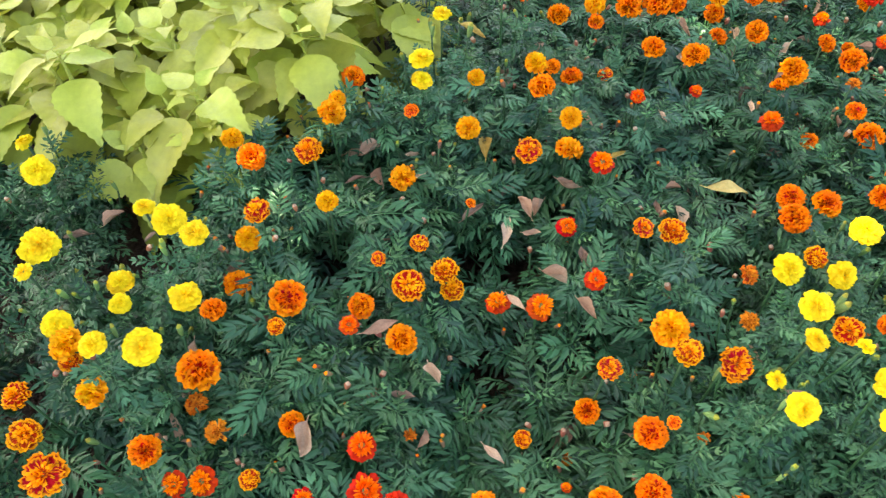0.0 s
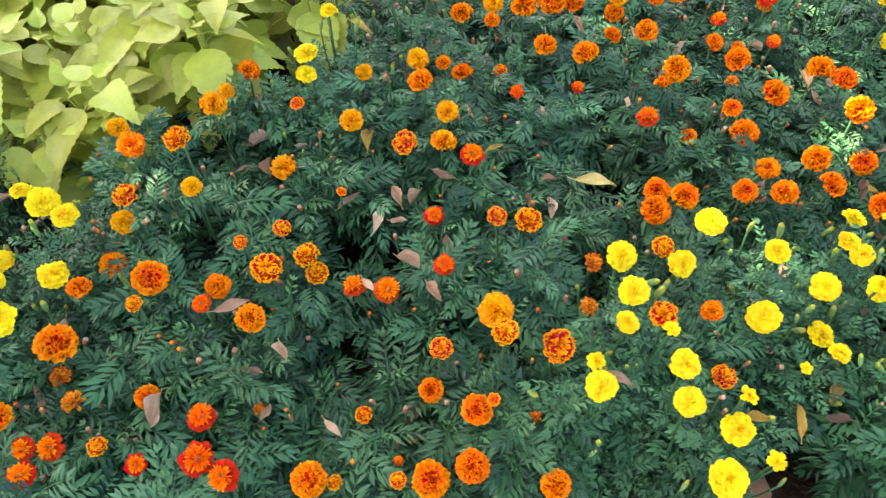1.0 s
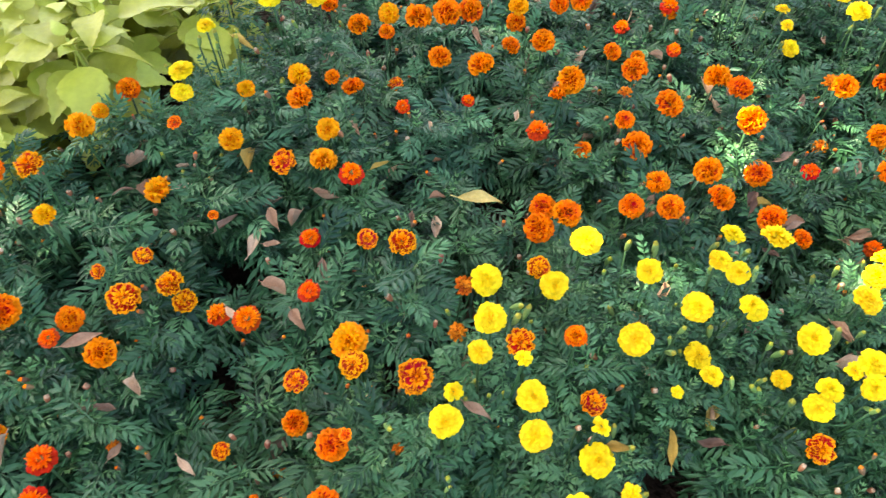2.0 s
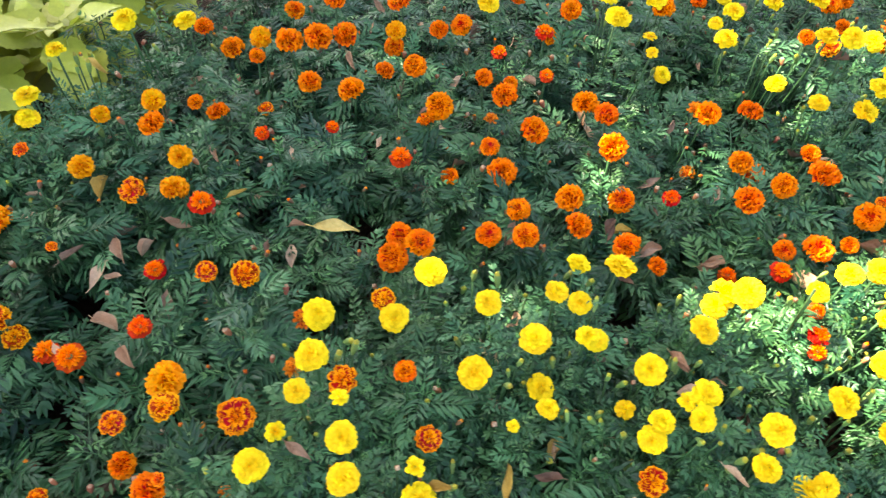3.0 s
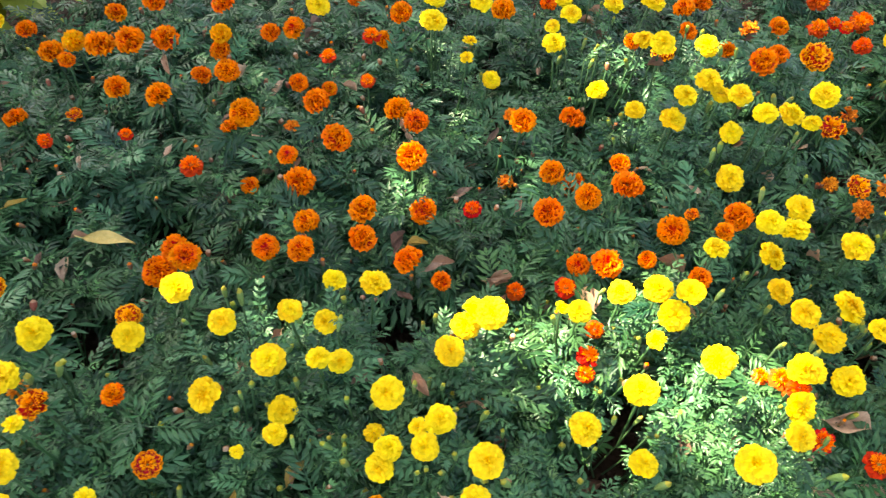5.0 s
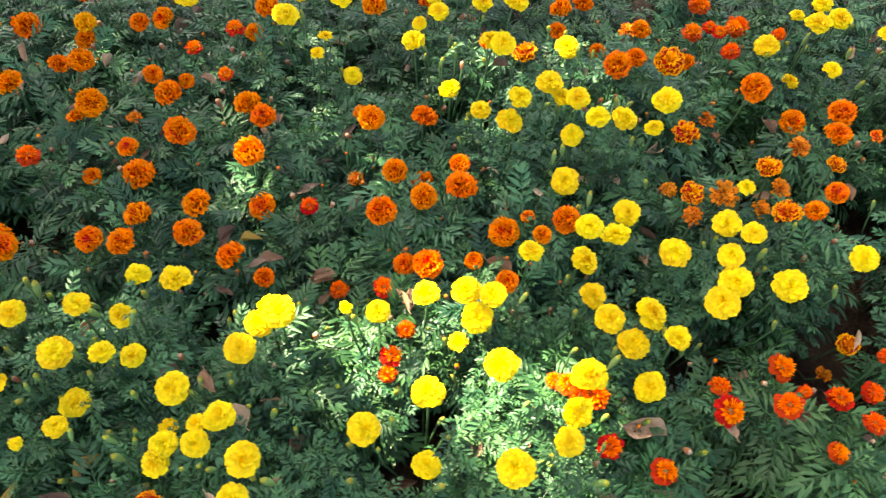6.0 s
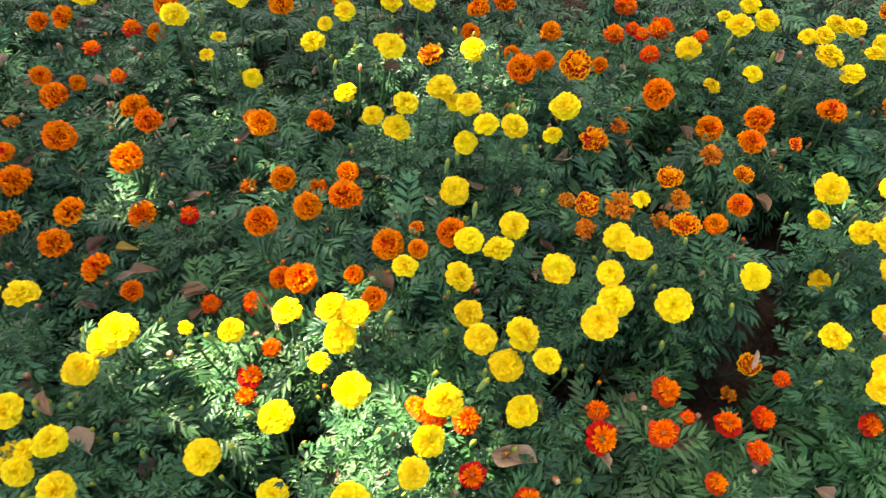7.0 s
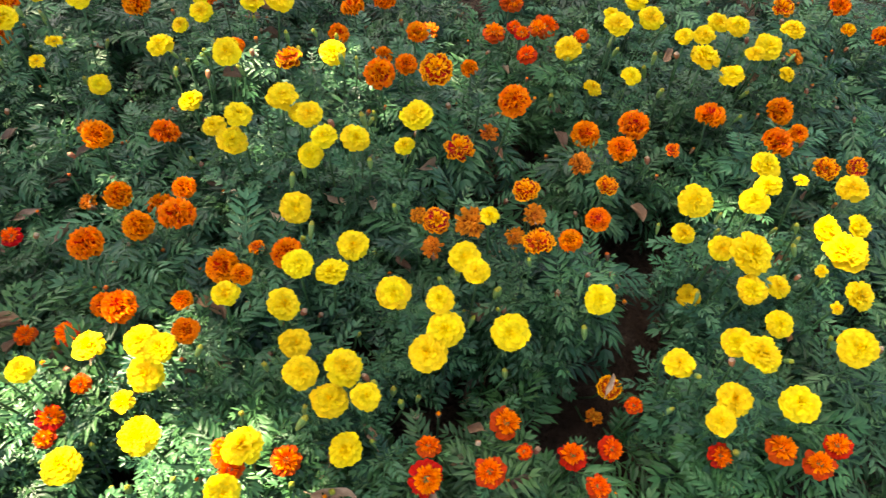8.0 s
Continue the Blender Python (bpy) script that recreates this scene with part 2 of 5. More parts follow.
def flower_meshes(kind):
    """The calyx, the outer petals and the crest of one flower head."""
    outer, crest = ([], [], []), ([], [], [])
    if kind == "y":
        ring(outer, 10, 0.00, 0.05, 0.11, 0.47, 0.190, -0.35, 0.040)
        ring(outer, 10, 0.22, 0.05, 0.13, 0.43, 0.180, -0.40, 0.045)
        ring(outer, 9, 0.42, 0.05, 0.15, 0.38, 0.165, -0.50, 0.050)
        ring(crest, 9, 0.60, 0.05, 0.17, 0.32, 0.140, -0.55, 0.050)
        ring(crest, 7, 0.80, 0.04, 0.19, 0.26, 0.120, -0.60, 0.050)
        ring(crest, 6, 1.05, 0.03, 0.20, 0.21, 0.095, -0.60, 0.045)
        ring(crest, 4, 1.35, 0.00, 0.21, 0.17, 0.075, -0.50, 0.035)
    elif kind in ("o", "g"):
        ring(outer, 9, 0.02, 0.05, 0.08, 0.46, 0.180, -0.25, 0.100)
        ring(outer, 9, 0.34, 0.05, 0.10, 0.45, 0.170, -0.40, 0.115)
        ring(outer, 9, 0.62, 0.05, 0.11, 0.42, 0.155, -0.50, 0.120, 0.12)
        ring(crest, 8, 0.88, 0.05, 0.12, 0.39, 0.140, -0.60, 0.120, 0.15)
        ring(crest, 7, 1.10, 0.04, 0.14, 0.35, 0.125, -0.65, 0.110, 0.18)
        ring(crest, 5, 1.32, 0.03, 0.16, 0.30, 0.110, -0.60, 0.090, 0.2)
        ring(crest, 3, 1.48, 0.00, 0.17, 0.27, 0.090, -0.50, 0.080, 0.2)
    elif kind == "b":
        ring(outer, 10, -0.02, 0.05, 0.10, 0.46, 0.150, -0.25, 0.070)
        ring(outer, 10, 0.24, 0.05, 0.13, 0.43, 0.140, -0.30, 0.080)
        ring(outer, 9, 0.46, 0.05, 0.15, 0.37, 0.120, -0.40, 0.080)
        ring(crest, 16, 0.62, 0.08, 0.16, 0.27, 0.046, -0.30, 0.050, 0.26)
        ring(crest, 14, 0.88, 0.08, 0.17, 0.23, 0.044, -0.25, 0.050, 0.28)
        ring(crest, 10, 1.12, 0.06, 0.18, 0.22, 0.042, -0.20, 0.045, 0.28)
        ring(crest, 6, 1.36, 0.02, 0.19, 0.22, 0.040, -0.15, 0.040, 0.25)
    elif kind == "r":
        ring(outer, 9, -0.30, 0.06, 0.10, 0.43, 0.165, -0.40, 0.035)
        ring(outer, 9, 0.02, 0.06, 0.12, 0.42, 0.150, -0.45, 0.045)
        ring(crest, 24, 0.36, 0.10, 0.13, 0.26, 0.032, -0.25, 0.050, 0.22)
        ring(crest, 26, 0.56, 0.12, 0.14, 0.25, 0.028, -0.20, 0.050, 0.26)
        ring(crest, 24, 0.74, 0.14, 0.15, 0.27, 0.026, -0.20, 0.050, 0.28)
        ring(crest, 20, 0.98, 0.13, 0.17, 0.25, 0.025, -0.15, 0.050, 0.28)
        ring(crest, 15, 1.20, 0.10, 0.18, 0.25, 0.025, -0.15, 0.045, 0.28)
        ring(crest, 10, 1.42, 0.05, 0.19, 0.26, 0.025, -0.10, 0.040, 0.25)
    elif kind in ("n", "t"):
        ring(outer, 8, 0.14, 0.06, 0.08, 0.45, 0.170, -0.35, 0.050, 0.15)
        ring(outer, 7, 0.50, 0.06, 0.10, 0.38, 0.140, -0.45, 0.060, 0.15)
        ring(crest, 9, 0.80, 0.04, 0.12, 0.30, 0.070, -0.40, 0.040, 0.2)
        ring(crest, 6, 1.20, 0.02, 0.14, 0.26, 0.055, -0.30, 0.030, 0.2)
    else:
        ring(outer, 12, 0.10, 0.06, 0.10, 0.42, 0.085, 0.1, 0.09, 0.35)
        ring(outer, 11, 0.32, 0.05, 0.13, 0.37, 0.08, 0.0, 0.09, 0.35)
        ring(crest, 11, 0.52, 0.04, 0.17, 0.30, 0.06, -0.3, 0.07, 0.35)
        ring(crest, 9, 0.75, 0.02, 0.20, 0.22, 0.05, -0.3, 0.06, 0.3)
        ring(crest, 6, 1.1, 0.01, 0.22, 0.16, 0.05, -0.2, 0.05, 0.3)
    v, f = [], []
    prof = [(0.035, -0.30), (0.075, -0.24), (0.115, -0.10), (0.125, 0.06), (0.09, 0.13)]
    n = 9
    for r, z in prof:
        for k in range(n):
            a = 2 * math.pi * k / n
            rr = r * (1.06 if k % 2 else 0.94)
            v.append((rr * math.cos(a), rr * math.sin(a), z))
    for j in range(len(prof) - 1):
        for k in range(n):
            f.append((j * n + k, j * n + (k + 1) % n, (j + 1) * n + (k + 1) % n, (j + 1) * n + k))
    f.append(tuple(range((len(prof) - 1) * n, len(prof) * n)))
    return (
        mesh_of("calyx", v, f, CALYX_DRY if kind == "s" else CALYX),
        mesh_of("outer_petals", outer[0], outer[1], PETALS[YOUNG.get(kind, kind)], outer[2]),
        mesh_of("crest", crest[0], crest[1], CREST[YOUNG.get(kind, kind)], crest[2]),
    )


YOUNG = {"n": "y", "t": "o"}
HEADS = {k: [flower_meshes(k) for _ in range(5)] for k in "yogbrsnt"}


def bud_mesh(mat, tip, fat=1.0):
    """A bud on its swollen calyx, one unit long, with a ragged coloured tip of folded petals."""
    v, f = [], []
    prof = [(0.07, 0.0), (0.13, 0.14), (0.185, 0.40), (0.20, 0.62), (0.175, 0.80), (0.11, 0.93), (0.04, 1.0)]
    n = 8
    for j, (r, z) in enumerate(prof):
        for k in range(n):
            a = 2 * math.pi * k / n
            rr = fat * r * (1.10 if k % 2 else 0.90)
            v.append((rr * math.cos(a), rr * math.sin(a), z + (0.05 if k % 2 and j > 3 else 0.0)))
    for j in range(len(prof) - 1):
        for k in range(n):
            f.append((j * n + k, j * n + (k + 1) % n, (j + 1) * n + (k + 1) % n, (j + 1) * n + k))
    f.append(tuple(range((len(prof) - 1) * n, len(prof) * n)))
    me = mesh_of("bud", v, f, mat)
    me.materials.append(tip)
    for p in me.polygons:
        if p.center.z > 0.86:
            p.material_index = 1
    return me


BUD_TIP = foliage_material("green_yellow_bud_tip", (0.30, 0.32, 0.03), (0.46, 0.42, 0.04), 0.5, 0.1, 0.3)
ORANGE_TIP = foliage_material("orange_bud_tip", (0.62, 0.13, 0.01), (0.85, 0.30, 0.02), 0.55, 0.1, 0.2)
SPENT_CALYX = foliage_material("spent_calyx", (0.24, 0.075, 0.03), (0.44, 0.18, 0.085), 0.65, 0.1, 0.2)
BUDS = {"y": bud_mesh(CALYX, BUD_TIP, 0.85), "o": bud_mesh(CALYX_DRY, ORANGE_TIP, 1.25), "r": bud_mesh(CALYX_DRY, CREST["r"], 1.2)}
SPENT = bud_mesh(SPENT_CALYX, DRY_PINK, 1.45)

# ---- feathered marigold leaves ----


def leaf_template(pairs, droop, seed, reach, breadth):
    """A pinnate leaf one unit long: leaflets growing out of a rib, each folded along its middle and twisted a little."""
    g = np.random.default_rng(seed)
    marks = [0.0] + [0.22 + 0.66 * i / (pairs - 1) for i in range(pairs)]
    verts, tris = [], []
    for x in marks:
        w = 0.014 * (1.1 - x)
        verts.extend([np.array((x, -w, 0.0)), np.array((x, w, 0.0))])
    for i in range(pairs):
        b = 2 * i
        tris.extend([(b, b + 2, b + 1), (b + 1, b + 2, b + 3)])

    def leaflet(root, ang, length, width, side):
        b = len(verts) - 1
        d = np.array((math.cos(ang), side * math.sin(ang), g.uniform(-0.35, 0.15)))
        d /= np.linalg.norm(d)
        across = np.cross((0, 0, 1), d)
        across /= np.linalg.norm(across)
        up = np.cross(d, across)
        a = g.normal(0, 0.30)
        across, up = math.cos(a) * across + math.sin(a) * up, math.cos(a) * up - math.sin(a) * across
        o = verts[root]
        sag = -g.uniform(0.04, 0.24) * length * up
        verts.extend([
            o + 0.48 * length * d + width * across + 0.26 * width * up, o + 0.45 * length * d - 0.18 * width * up,
            o + 0.48 * length * d - width * across + 0.26 * width * up, o + length * d + sag,
            o + 0.78 * length * d + 0.58 * width * across + 0.12 * width * up + 0.4 * sag, o + 0.78 * length * d - 0.58 * width * across + 0.12 * width * up + 0.4 * sag,
        ])
        tris.extend([(root, b + 2, b + 1), (root, b + 3, b + 2), (b + 1, b + 2, b + 5), (b + 2, b + 3, b + 6), (b + 2, b + 4, b + 5), (b + 2, b + 6, b + 4)])

    for i in range(pairs):
        s = marks[i + 1]
        ln = reach * math.sin(math.pi * (0.22 + 0.62 * s)) * g.uniform(0.8, 1.15)
        for k, side in enumerate((-1, 1)):
            leaflet(2 * i + 2 + k, radians(g.uniform(44, 66)) - 0.25 * s, ln * g.uniform(0.85, 1.12), breadth * g.uniform(0.8, 1.25), side)
    leaflet(2 * pairs, 0.0, 0.26, breadth, 1)
    v = np.array(verts)
    v[:, 2] -= droop * v[:, 0] ** 2
    v[:, 1] += g.normal(0, 0.07) * v[:, 0] ** 2
    return v, np.array(tris)


LONG_LEAVES = [leaf_template(p, d, 10 + i, 0.45, 0.050) for i, (p, d) in enumerate([(6, 0.15), (5, 0.3), (6, 0.1), (6, 0.4), (5, 0.5), (6, 0.25), (5, 0.1), (6, 0.2), (5, 0.6), (6, 0.35)])]
SHORT_LEAVES = [leaf_template(p, d, 30 + i, 0.40, 0.058) for i, (p, d) in enumerate([(4, 0.1), (5, 0.25), (4, 0.35), (5, 0.15), (4, 0.45), (5, 0.05), (4, 0.2), (5, 0.5)])]
TIP_LEAVES = [leaf_template(3, d, 50 + i, 0.46, 0.062) for i, d in enumerate((0.05, 0.2, -0.1, 0.3))]


BARE = [
    (1.39, 0.71, 0.050),
    (1.08, 0.84, 0.040),
    (1.34, 0.62, 0.060),
    (1.78, 0.81, 0.050),
    (2.01, 0.81, 0.055),
    (2.23, 1.18, 0.060),
    (2.18, 1.15, 0.060),
    (2.14, 1.00, 0.050),
    (1.83, 0.81, 0.050),
    (1.98, 0.81, 0.055),
    (-0.12, 0.78, 0.060),
    (-0.40, 0.46, 0.050),
    (0.54, 0.78, 0.050),
    (1.42, 1.34, 0.060),
    (1.04, 1.44, 0.050),
    (1.03, 0.84, 0.045),
    (1.98, 1.36, 0.060),
    (1.35, 1.31, 0.050),
    (0.57, 1.04, 0.060),
    (1.77, 0.81, 0.050),
    (0.11, 0.85, 0.040),
    (0.39, 0.99, 0.040),
]


BED, ALL_HEADS = [], []
FACING = np.array((0.0, -0.42, 1.0)) / math.hypot(0.42, 1.0)


def covers(heads, p, az, rise, ln):
    """Whether a leaf would stand before the open face of a flower head."""
    d = np.array((math.cos(az) * math.cos(rise), math.sin(az) * math.cos(rise), math.sin(rise)))
    for s in (0.2, 0.6, 1.0):
        off = p + s * ln * d - heads[:, :3]
        along = off @ FACING
        apart = np.linalg.norm(off - along[:, None] * FACING, axis=1)
        if np.any((along > -0.1 * heads[:, 3]) & (apart < 0.55 * heads[:, 3])):
            return True
    return False


def foliage(x0, y0, h, spread, shoots, size, fine):
    """A bushy plant's leaves and its shoots' young tips, as corners and triangles, in pairs up many leaning shoots, sparse over bare spots."""
    bare = [(bx - x0, by - y0, r) for bx, by, r in BARE if math.hypot(bx - x0, by - y0) < r + spread + 0.1]
    near = [(fx - x0, fy - y0, fz, d) for fx, fy, fz, d in ALL_HEADS if math.hypot(fx - x0, fy - y0) < spread + 0.14]
    open_heads = np.array(near)
    grown, young = ([], [], [0]), ([], [], [0])
    stems = []
    forms = SHORT_LEAVES if fine else LONG_LEAVES
    nodes, low = (7, 0.50) if fine else (5, 0.62)
    for _ in range(shoots):
        th, r = rng.uniform(0, 2 * math.pi), spread * math.sqrt(rng.uniform(0.0, 1.0))
        top = np.array((r * math.cos(th), r * math.sin(th), h * (1.0 - 0.42 * (r / spread) ** 2) * rng.uniform(0.74, 1.07)))
        if any(math.hypot(top[0] - bx, top[1] - by) < r for bx, by, r in bare):
            continue
        foot = np.array((0.25 * top[0], 0.25 * top[1], 0.02))
        knee = np.array((0.8 * top[0], 0.8 * top[1], 0.45 * top[2]))
        stems.append((foot, knee, top))
        turn = rng.uniform(0, math.pi)
        for k in range(nodes + 1):
            tip_node = k == nodes
            s = 1.0 if tip_node else min(1.0, low + (1 - low) * (k + rng.uniform(-0.3, 0.3)) / (nodes - 1))
            p = (1 - s) ** 2 * foot + 2 * s * (1 - s) * knee + s * s * top
            turn += math.pi / 2 + rng.normal(0, 0.25)
            for half in (0, math.pi):
                az = turn + half + rng.normal(0, 0.3)
                rise = radians(rng.uniform(-20, 14) + 36 * max(0.0, s - low) / (1 - low))
                ln = size * rng.uniform(0.75, 1.2) * (1.0 if s < 0.8 else 0.8)
                if tip_node:
                    rise, ln = radians(rng.uniform(35, 65)), size * rng.uniform(0.34, 0.5)
                tip = p[:2] + ln * 0.7 * np.array((math.cos(az), math.sin(az)))
                if any(math.hypot(tip[0] - bx, tip[1] - by) < 0.8 * r for bx, by, r in bare):
                    continue
                if len(open_heads) and covers(open_heads, p, az, rise, ln):
                    continue
                v, t = TIP_LEAVES[rng.integers(4)] if tip_node else forms[rng.integers(len(forms))]
                roll = rng.normal(0, 0.38)
                x, y, z = v[:, 0], v[:, 1], v[:, 2]
                y, z = y * math.cos(roll) - z * math.sin(roll), y * math.sin(roll) + z * math.cos(roll)
                x, z = x * math.cos(rise) - z * math.sin(rise), x * math.sin(rise) + z * math.cos(rise)
                x, y = x * math.cos(az) - y * math.sin(az), x * math.sin(az) + y * math.cos(az)
                vs, ts, count = young if tip_node else grown
                vs.append(np.stack([x, y, z], 1) * ln + p)
                ts.append(t + count[0])
                count[0] += len(v)
    return [(np.concatenate(vs), np.concatenate(ts)) if vs else None for vs, ts, _ in (grown, young)] + [stems]


KINDS = {
    "yellow": ("bushy marigold plant with bright yellow ruffled flowers", "y"),
    "orange": ("bushy marigold plant with orange and red-edged double flowers", "o"),
    "red": ("low marigold plant with red and orange crested flowers", "r"),
    "plain": ("feathery green marigold plant with few closed buds", "o"),
}
HEAD_LABELS = {
    "y": "bright yellow ruffled double flower", "o": "orange ruffled flower with dark red gaps", "g": "golden orange double flower",
    "b": "maroon flower with gold petal edges", "r": "red flower with an orange crest", "s": "faded shrivelled orange flower",
}


def marigold(kind, x, y, h, spread, flowers=()):
    """Sets a plant down in the plan of the bed. flowers: kind, x, y, z, diameter."""
    BED.append((kind, x, y, h, spread, flowers))
    ALL_HEADS.extend(f[1:] for f in flowers)


def grow(kind, x, y, h, spread, flowers):
    """A marigold plant with its foliage, stems, flower stalks, flower heads and buds. flowers: kind, x, y, z, diameter."""
    label, bud = KINDS[kind]
    if kind == "plain":
        h, spread = 0.93 * h, 0.105
    plant = tagged(new("marigold_plant"), label, "marigold", "marigolds in the bed", "thing")
    plant.location = (x, y, 0)
    shoots = 22 if kind == "yellow" else 6 if y > 1.8 or y < 0.3 else 13
    size = {"yellow": 0.050, "red": 0.074, "plain": 0.074}.get(kind, 0.080)
    grown, young, stems = foliage(x, y, h, spread, shoots, size, kind == "yellow")
    tagged(child("foliage", tri_mesh("foliage", *grown, LIGHT_LEAF if kind == "red" and x > 1.2 else LEAF), plant), kind="stuff")
    if young:
        tagged(child("young_foliage", tri_mesh("young_foliage", *young, YOUNG_LEAF), plant, None, "fresh light green leaf tips"), kind="stuff")
    for foot, knee, top in stems[:6]:
        sv, sf = tube([foot, 0.25 * foot + 0.5 * knee + 0.25 * top, top], [0.0035, 0.0028, 0.0014], 5)
        child("stem", mesh_of("stem", sv, sf, STALK), plant)
    for code, fx, fy, fz, d in flowers:
        lean = rng.normal(0, 0.22, 2)
        normal = Vector((lean[0], (-0.12 if code == "r" else -0.24) + lean[1], 1.0)).normalized()
        centre = Vector((fx - x, fy - y, fz))
        base = centre - normal * 0.22 * d
        size = d * 0.97
        form = "n" if code == "y" and d < 0.033 else "t" if code in "og" and d < 0.030 else code
        calyx, outer, crest = HEADS[form][rng.integers(5)]
        head = child("flower_head", calyx, plant, aimed(base, normal, rng.uniform(0, 6.28), size), HEAD_LABELS[code])
        child("outer_petals", outer, head)
        child("crest", crest, head)
        end = base - normal * 0.28 * d
        start = Vector((0.75 * end.x, 0.75 * end.y, max(0.02, end.z - 0.15)))
        mid = start.lerp(end, 0.6) + Vector((0, 0, -0.02))
        sv, sf = tube([start, mid, end], [0.002, 0.0018, 0.0022], 5)
        child("flower_stalk", mesh_of("flower_stalk", sv, sf, STALK), plant)
    buds = ["bud"] * {"yellow": 7, "orange": 4, "red": 3, "plain": 1}[kind] + ["spent_bud"] * {"yellow": 1, "orange": 3, "red": 2, "plain": 1}[kind]
    heads = np.array([(fx - x, fy - y, fz, d) for fx, fy, fz, d in ALL_HEADS])
    for name in buds:
        th, r = rng.uniform(0, 6.28), spread * math.sqrt(rng.uniform(0.02, 0.95))
        proud = rng.uniform(0.0, 0.045) if kind == "yellow" else rng.uniform(-0.02, 0.02)
        top = Vector((r * math.cos(th), r * math.sin(th), h * (1.0 - 0.42 * (r / spread) ** 2) + proud))
        if covers(heads, np.array(top), 0.0, 1.5, 0.02):
            continue
        sv, sf = tube([(0.6 * top.x, 0.6 * top.y, top.z - 0.12), (0.9 * top.x, 0.9 * top.y, top.z - 0.05), top], [0.0016, 0.0014, 0.0018], 5)
        stalk = child("bud_stalk", mesh_of("bud_stalk", sv, sf, STALK), plant)
        tilt = Vector((rng.normal(0, 0.3), rng.normal(0, 0.3), 1))
        if name == "spent_bud":
            child(name, SPENT, stalk, aimed(top, tilt, 0, rng.uniform(0.012, 0.017)), "dry pinkish brown spent flower")
        else:
            child(name, BUDS[bud], stalk, aimed(top, tilt, 0, rng.uniform(0.018, 0.029) if kind == "yellow" else rng.uniform(0.011, 0.017)))
    return plant


# ---- ground ----


def build_ground():
    """One sheet of soil, lumpy in the bed and flat out to the horizon."""
    xs = np.concatenate([[-900, -60, -6], np.linspace(-1.6, 3.4, 84), [8, 60, 900]])
    ys = np.concatenate([[-900, -60, -5], np.linspace(-0.4, 2.8, 56), [7, 60, 900]])
    v, f = [], []
    for y in ys:
        for x in xs:
            near = -1.7 < x < 3.5 and -0.5 < y < 2.9
            z = 0.022 * noise.noise(Vector((x * 7, y * 7, 0))) + 0.012 * noise.noise(Vector((x * 23, y * 23, 4))) if near else 0.0
            v.append((x, y, z))
    n = len(xs)
    for j in range(len(ys) - 1):
        for i in range(n - 1):
            f.append((j * n + i, j * n + i + 1, (j + 1) * n + i + 1, (j + 1) * n + i))
    tagged(new("ground", mesh_of("ground", v, f, SOIL)), "dark brown crumbly garden soil under the plants", "soil", kind="structure")


build_ground()

# ---- marigolds: kind, x, y, height, spread, flowers ----
marigold("plain", 0.081, 0.202, 0.229, 0.115)
marigold("plain", -0.364, 0.211, 0.250, 0.115)
marigold("plain", -0.113, 0.215, 0.234, 0.115)
marigold("plain", -0.533, 0.232, 0.265, 0.115)
marigold("plain", 0.337, 0.240, 0.218, 0.115)
marigold("plain", 0.541, 0.254, 0.276, 0.115)
marigold("plain", 0.911, 0.279, 0.276, 0.115)
marigold("plain", 0.712, 0.284, 0.302, 0.115)
marigold("plain", 1.071, 0.310, 0.265, 0.115)
marigold("plain", 1.307, 0.337, 0.262, 0.115)
marigold("plain", 1.482, 0.346, 0.282, 0.115)
marigold("red", -0.231, 0.374, 0.237, 0.120, [
    ("r", -0.246, 0.382, 0.251, 0.038),
    ("r", -0.232, 0.350, 0.252, 0.043),
    ("r", -0.214, 0.389, 0.246, 0.045),
])
marigold("plain", -0.620, 0.383, 0.273, 0.115)
marigold("orange", 0.255, 0.388, 0.218, 0.120, [
    ("o", 0.365, 0.406, 0.253, 0.049),
    ("o", 0.312, 0.392, 0.226, 0.056),
    ("o", 0.151, 0.373, 0.251, 0.051),
    ("b", 0.182, 0.377, 0.234, 0.023),
    ("b", 0.266, 0.391, 0.220, 0.026),
])
marigold("red", -0.009, 0.388, 0.242, 0.120, [
    ("r", 0.040, 0.360, 0.268, 0.050),
    ("r", 0.004, 0.383, 0.269, 0.052),
    ("r", -0.010, 0.443, 0.268, 0.046),
    ("r", -0.071, 0.367, 0.274, 0.032),
])
marigold("plain", 1.667, 0.415, 0.266, 0.115)
marigold("plain", 1.829, 0.416, 0.237, 0.115)
marigold("red", 0.262, 0.424, 0.204, 0.120, [
    ("r", 0.262, 0.424, 0.206, 0.017),
])
marigold("plain", 2.035, 0.426, 0.226, 0.115)
marigold("yellow", 0.681, 0.455, 0.317, 0.115, [
    ("y", 0.620, 0.503, 0.396, 0.040),
    ("y", 0.623, 0.462, 0.379, 0.040),
    ("y", 0.710, 0.466, 0.295, 0.047),
    ("y", 0.679, 0.389, 0.320, 0.053),
    ("y", 0.746, 0.424, 0.308, 0.028),
    ("y", 0.707, 0.486, 0.358, 0.027),
])
marigold("orange", -0.230, 0.463, 0.241, 0.120, [
    ("o", -0.238, 0.528, 0.292, 0.061),
    ("s", -0.260, 0.508, 0.214, 0.039),
    ("s", -0.214, 0.461, 0.236, 0.041),
    ("b", -0.157, 0.403, 0.230, 0.031),
    ("o", -0.283, 0.414, 0.277, 0.045),
])
marigold("plain", 2.208, 0.470, 0.242, 0.115)
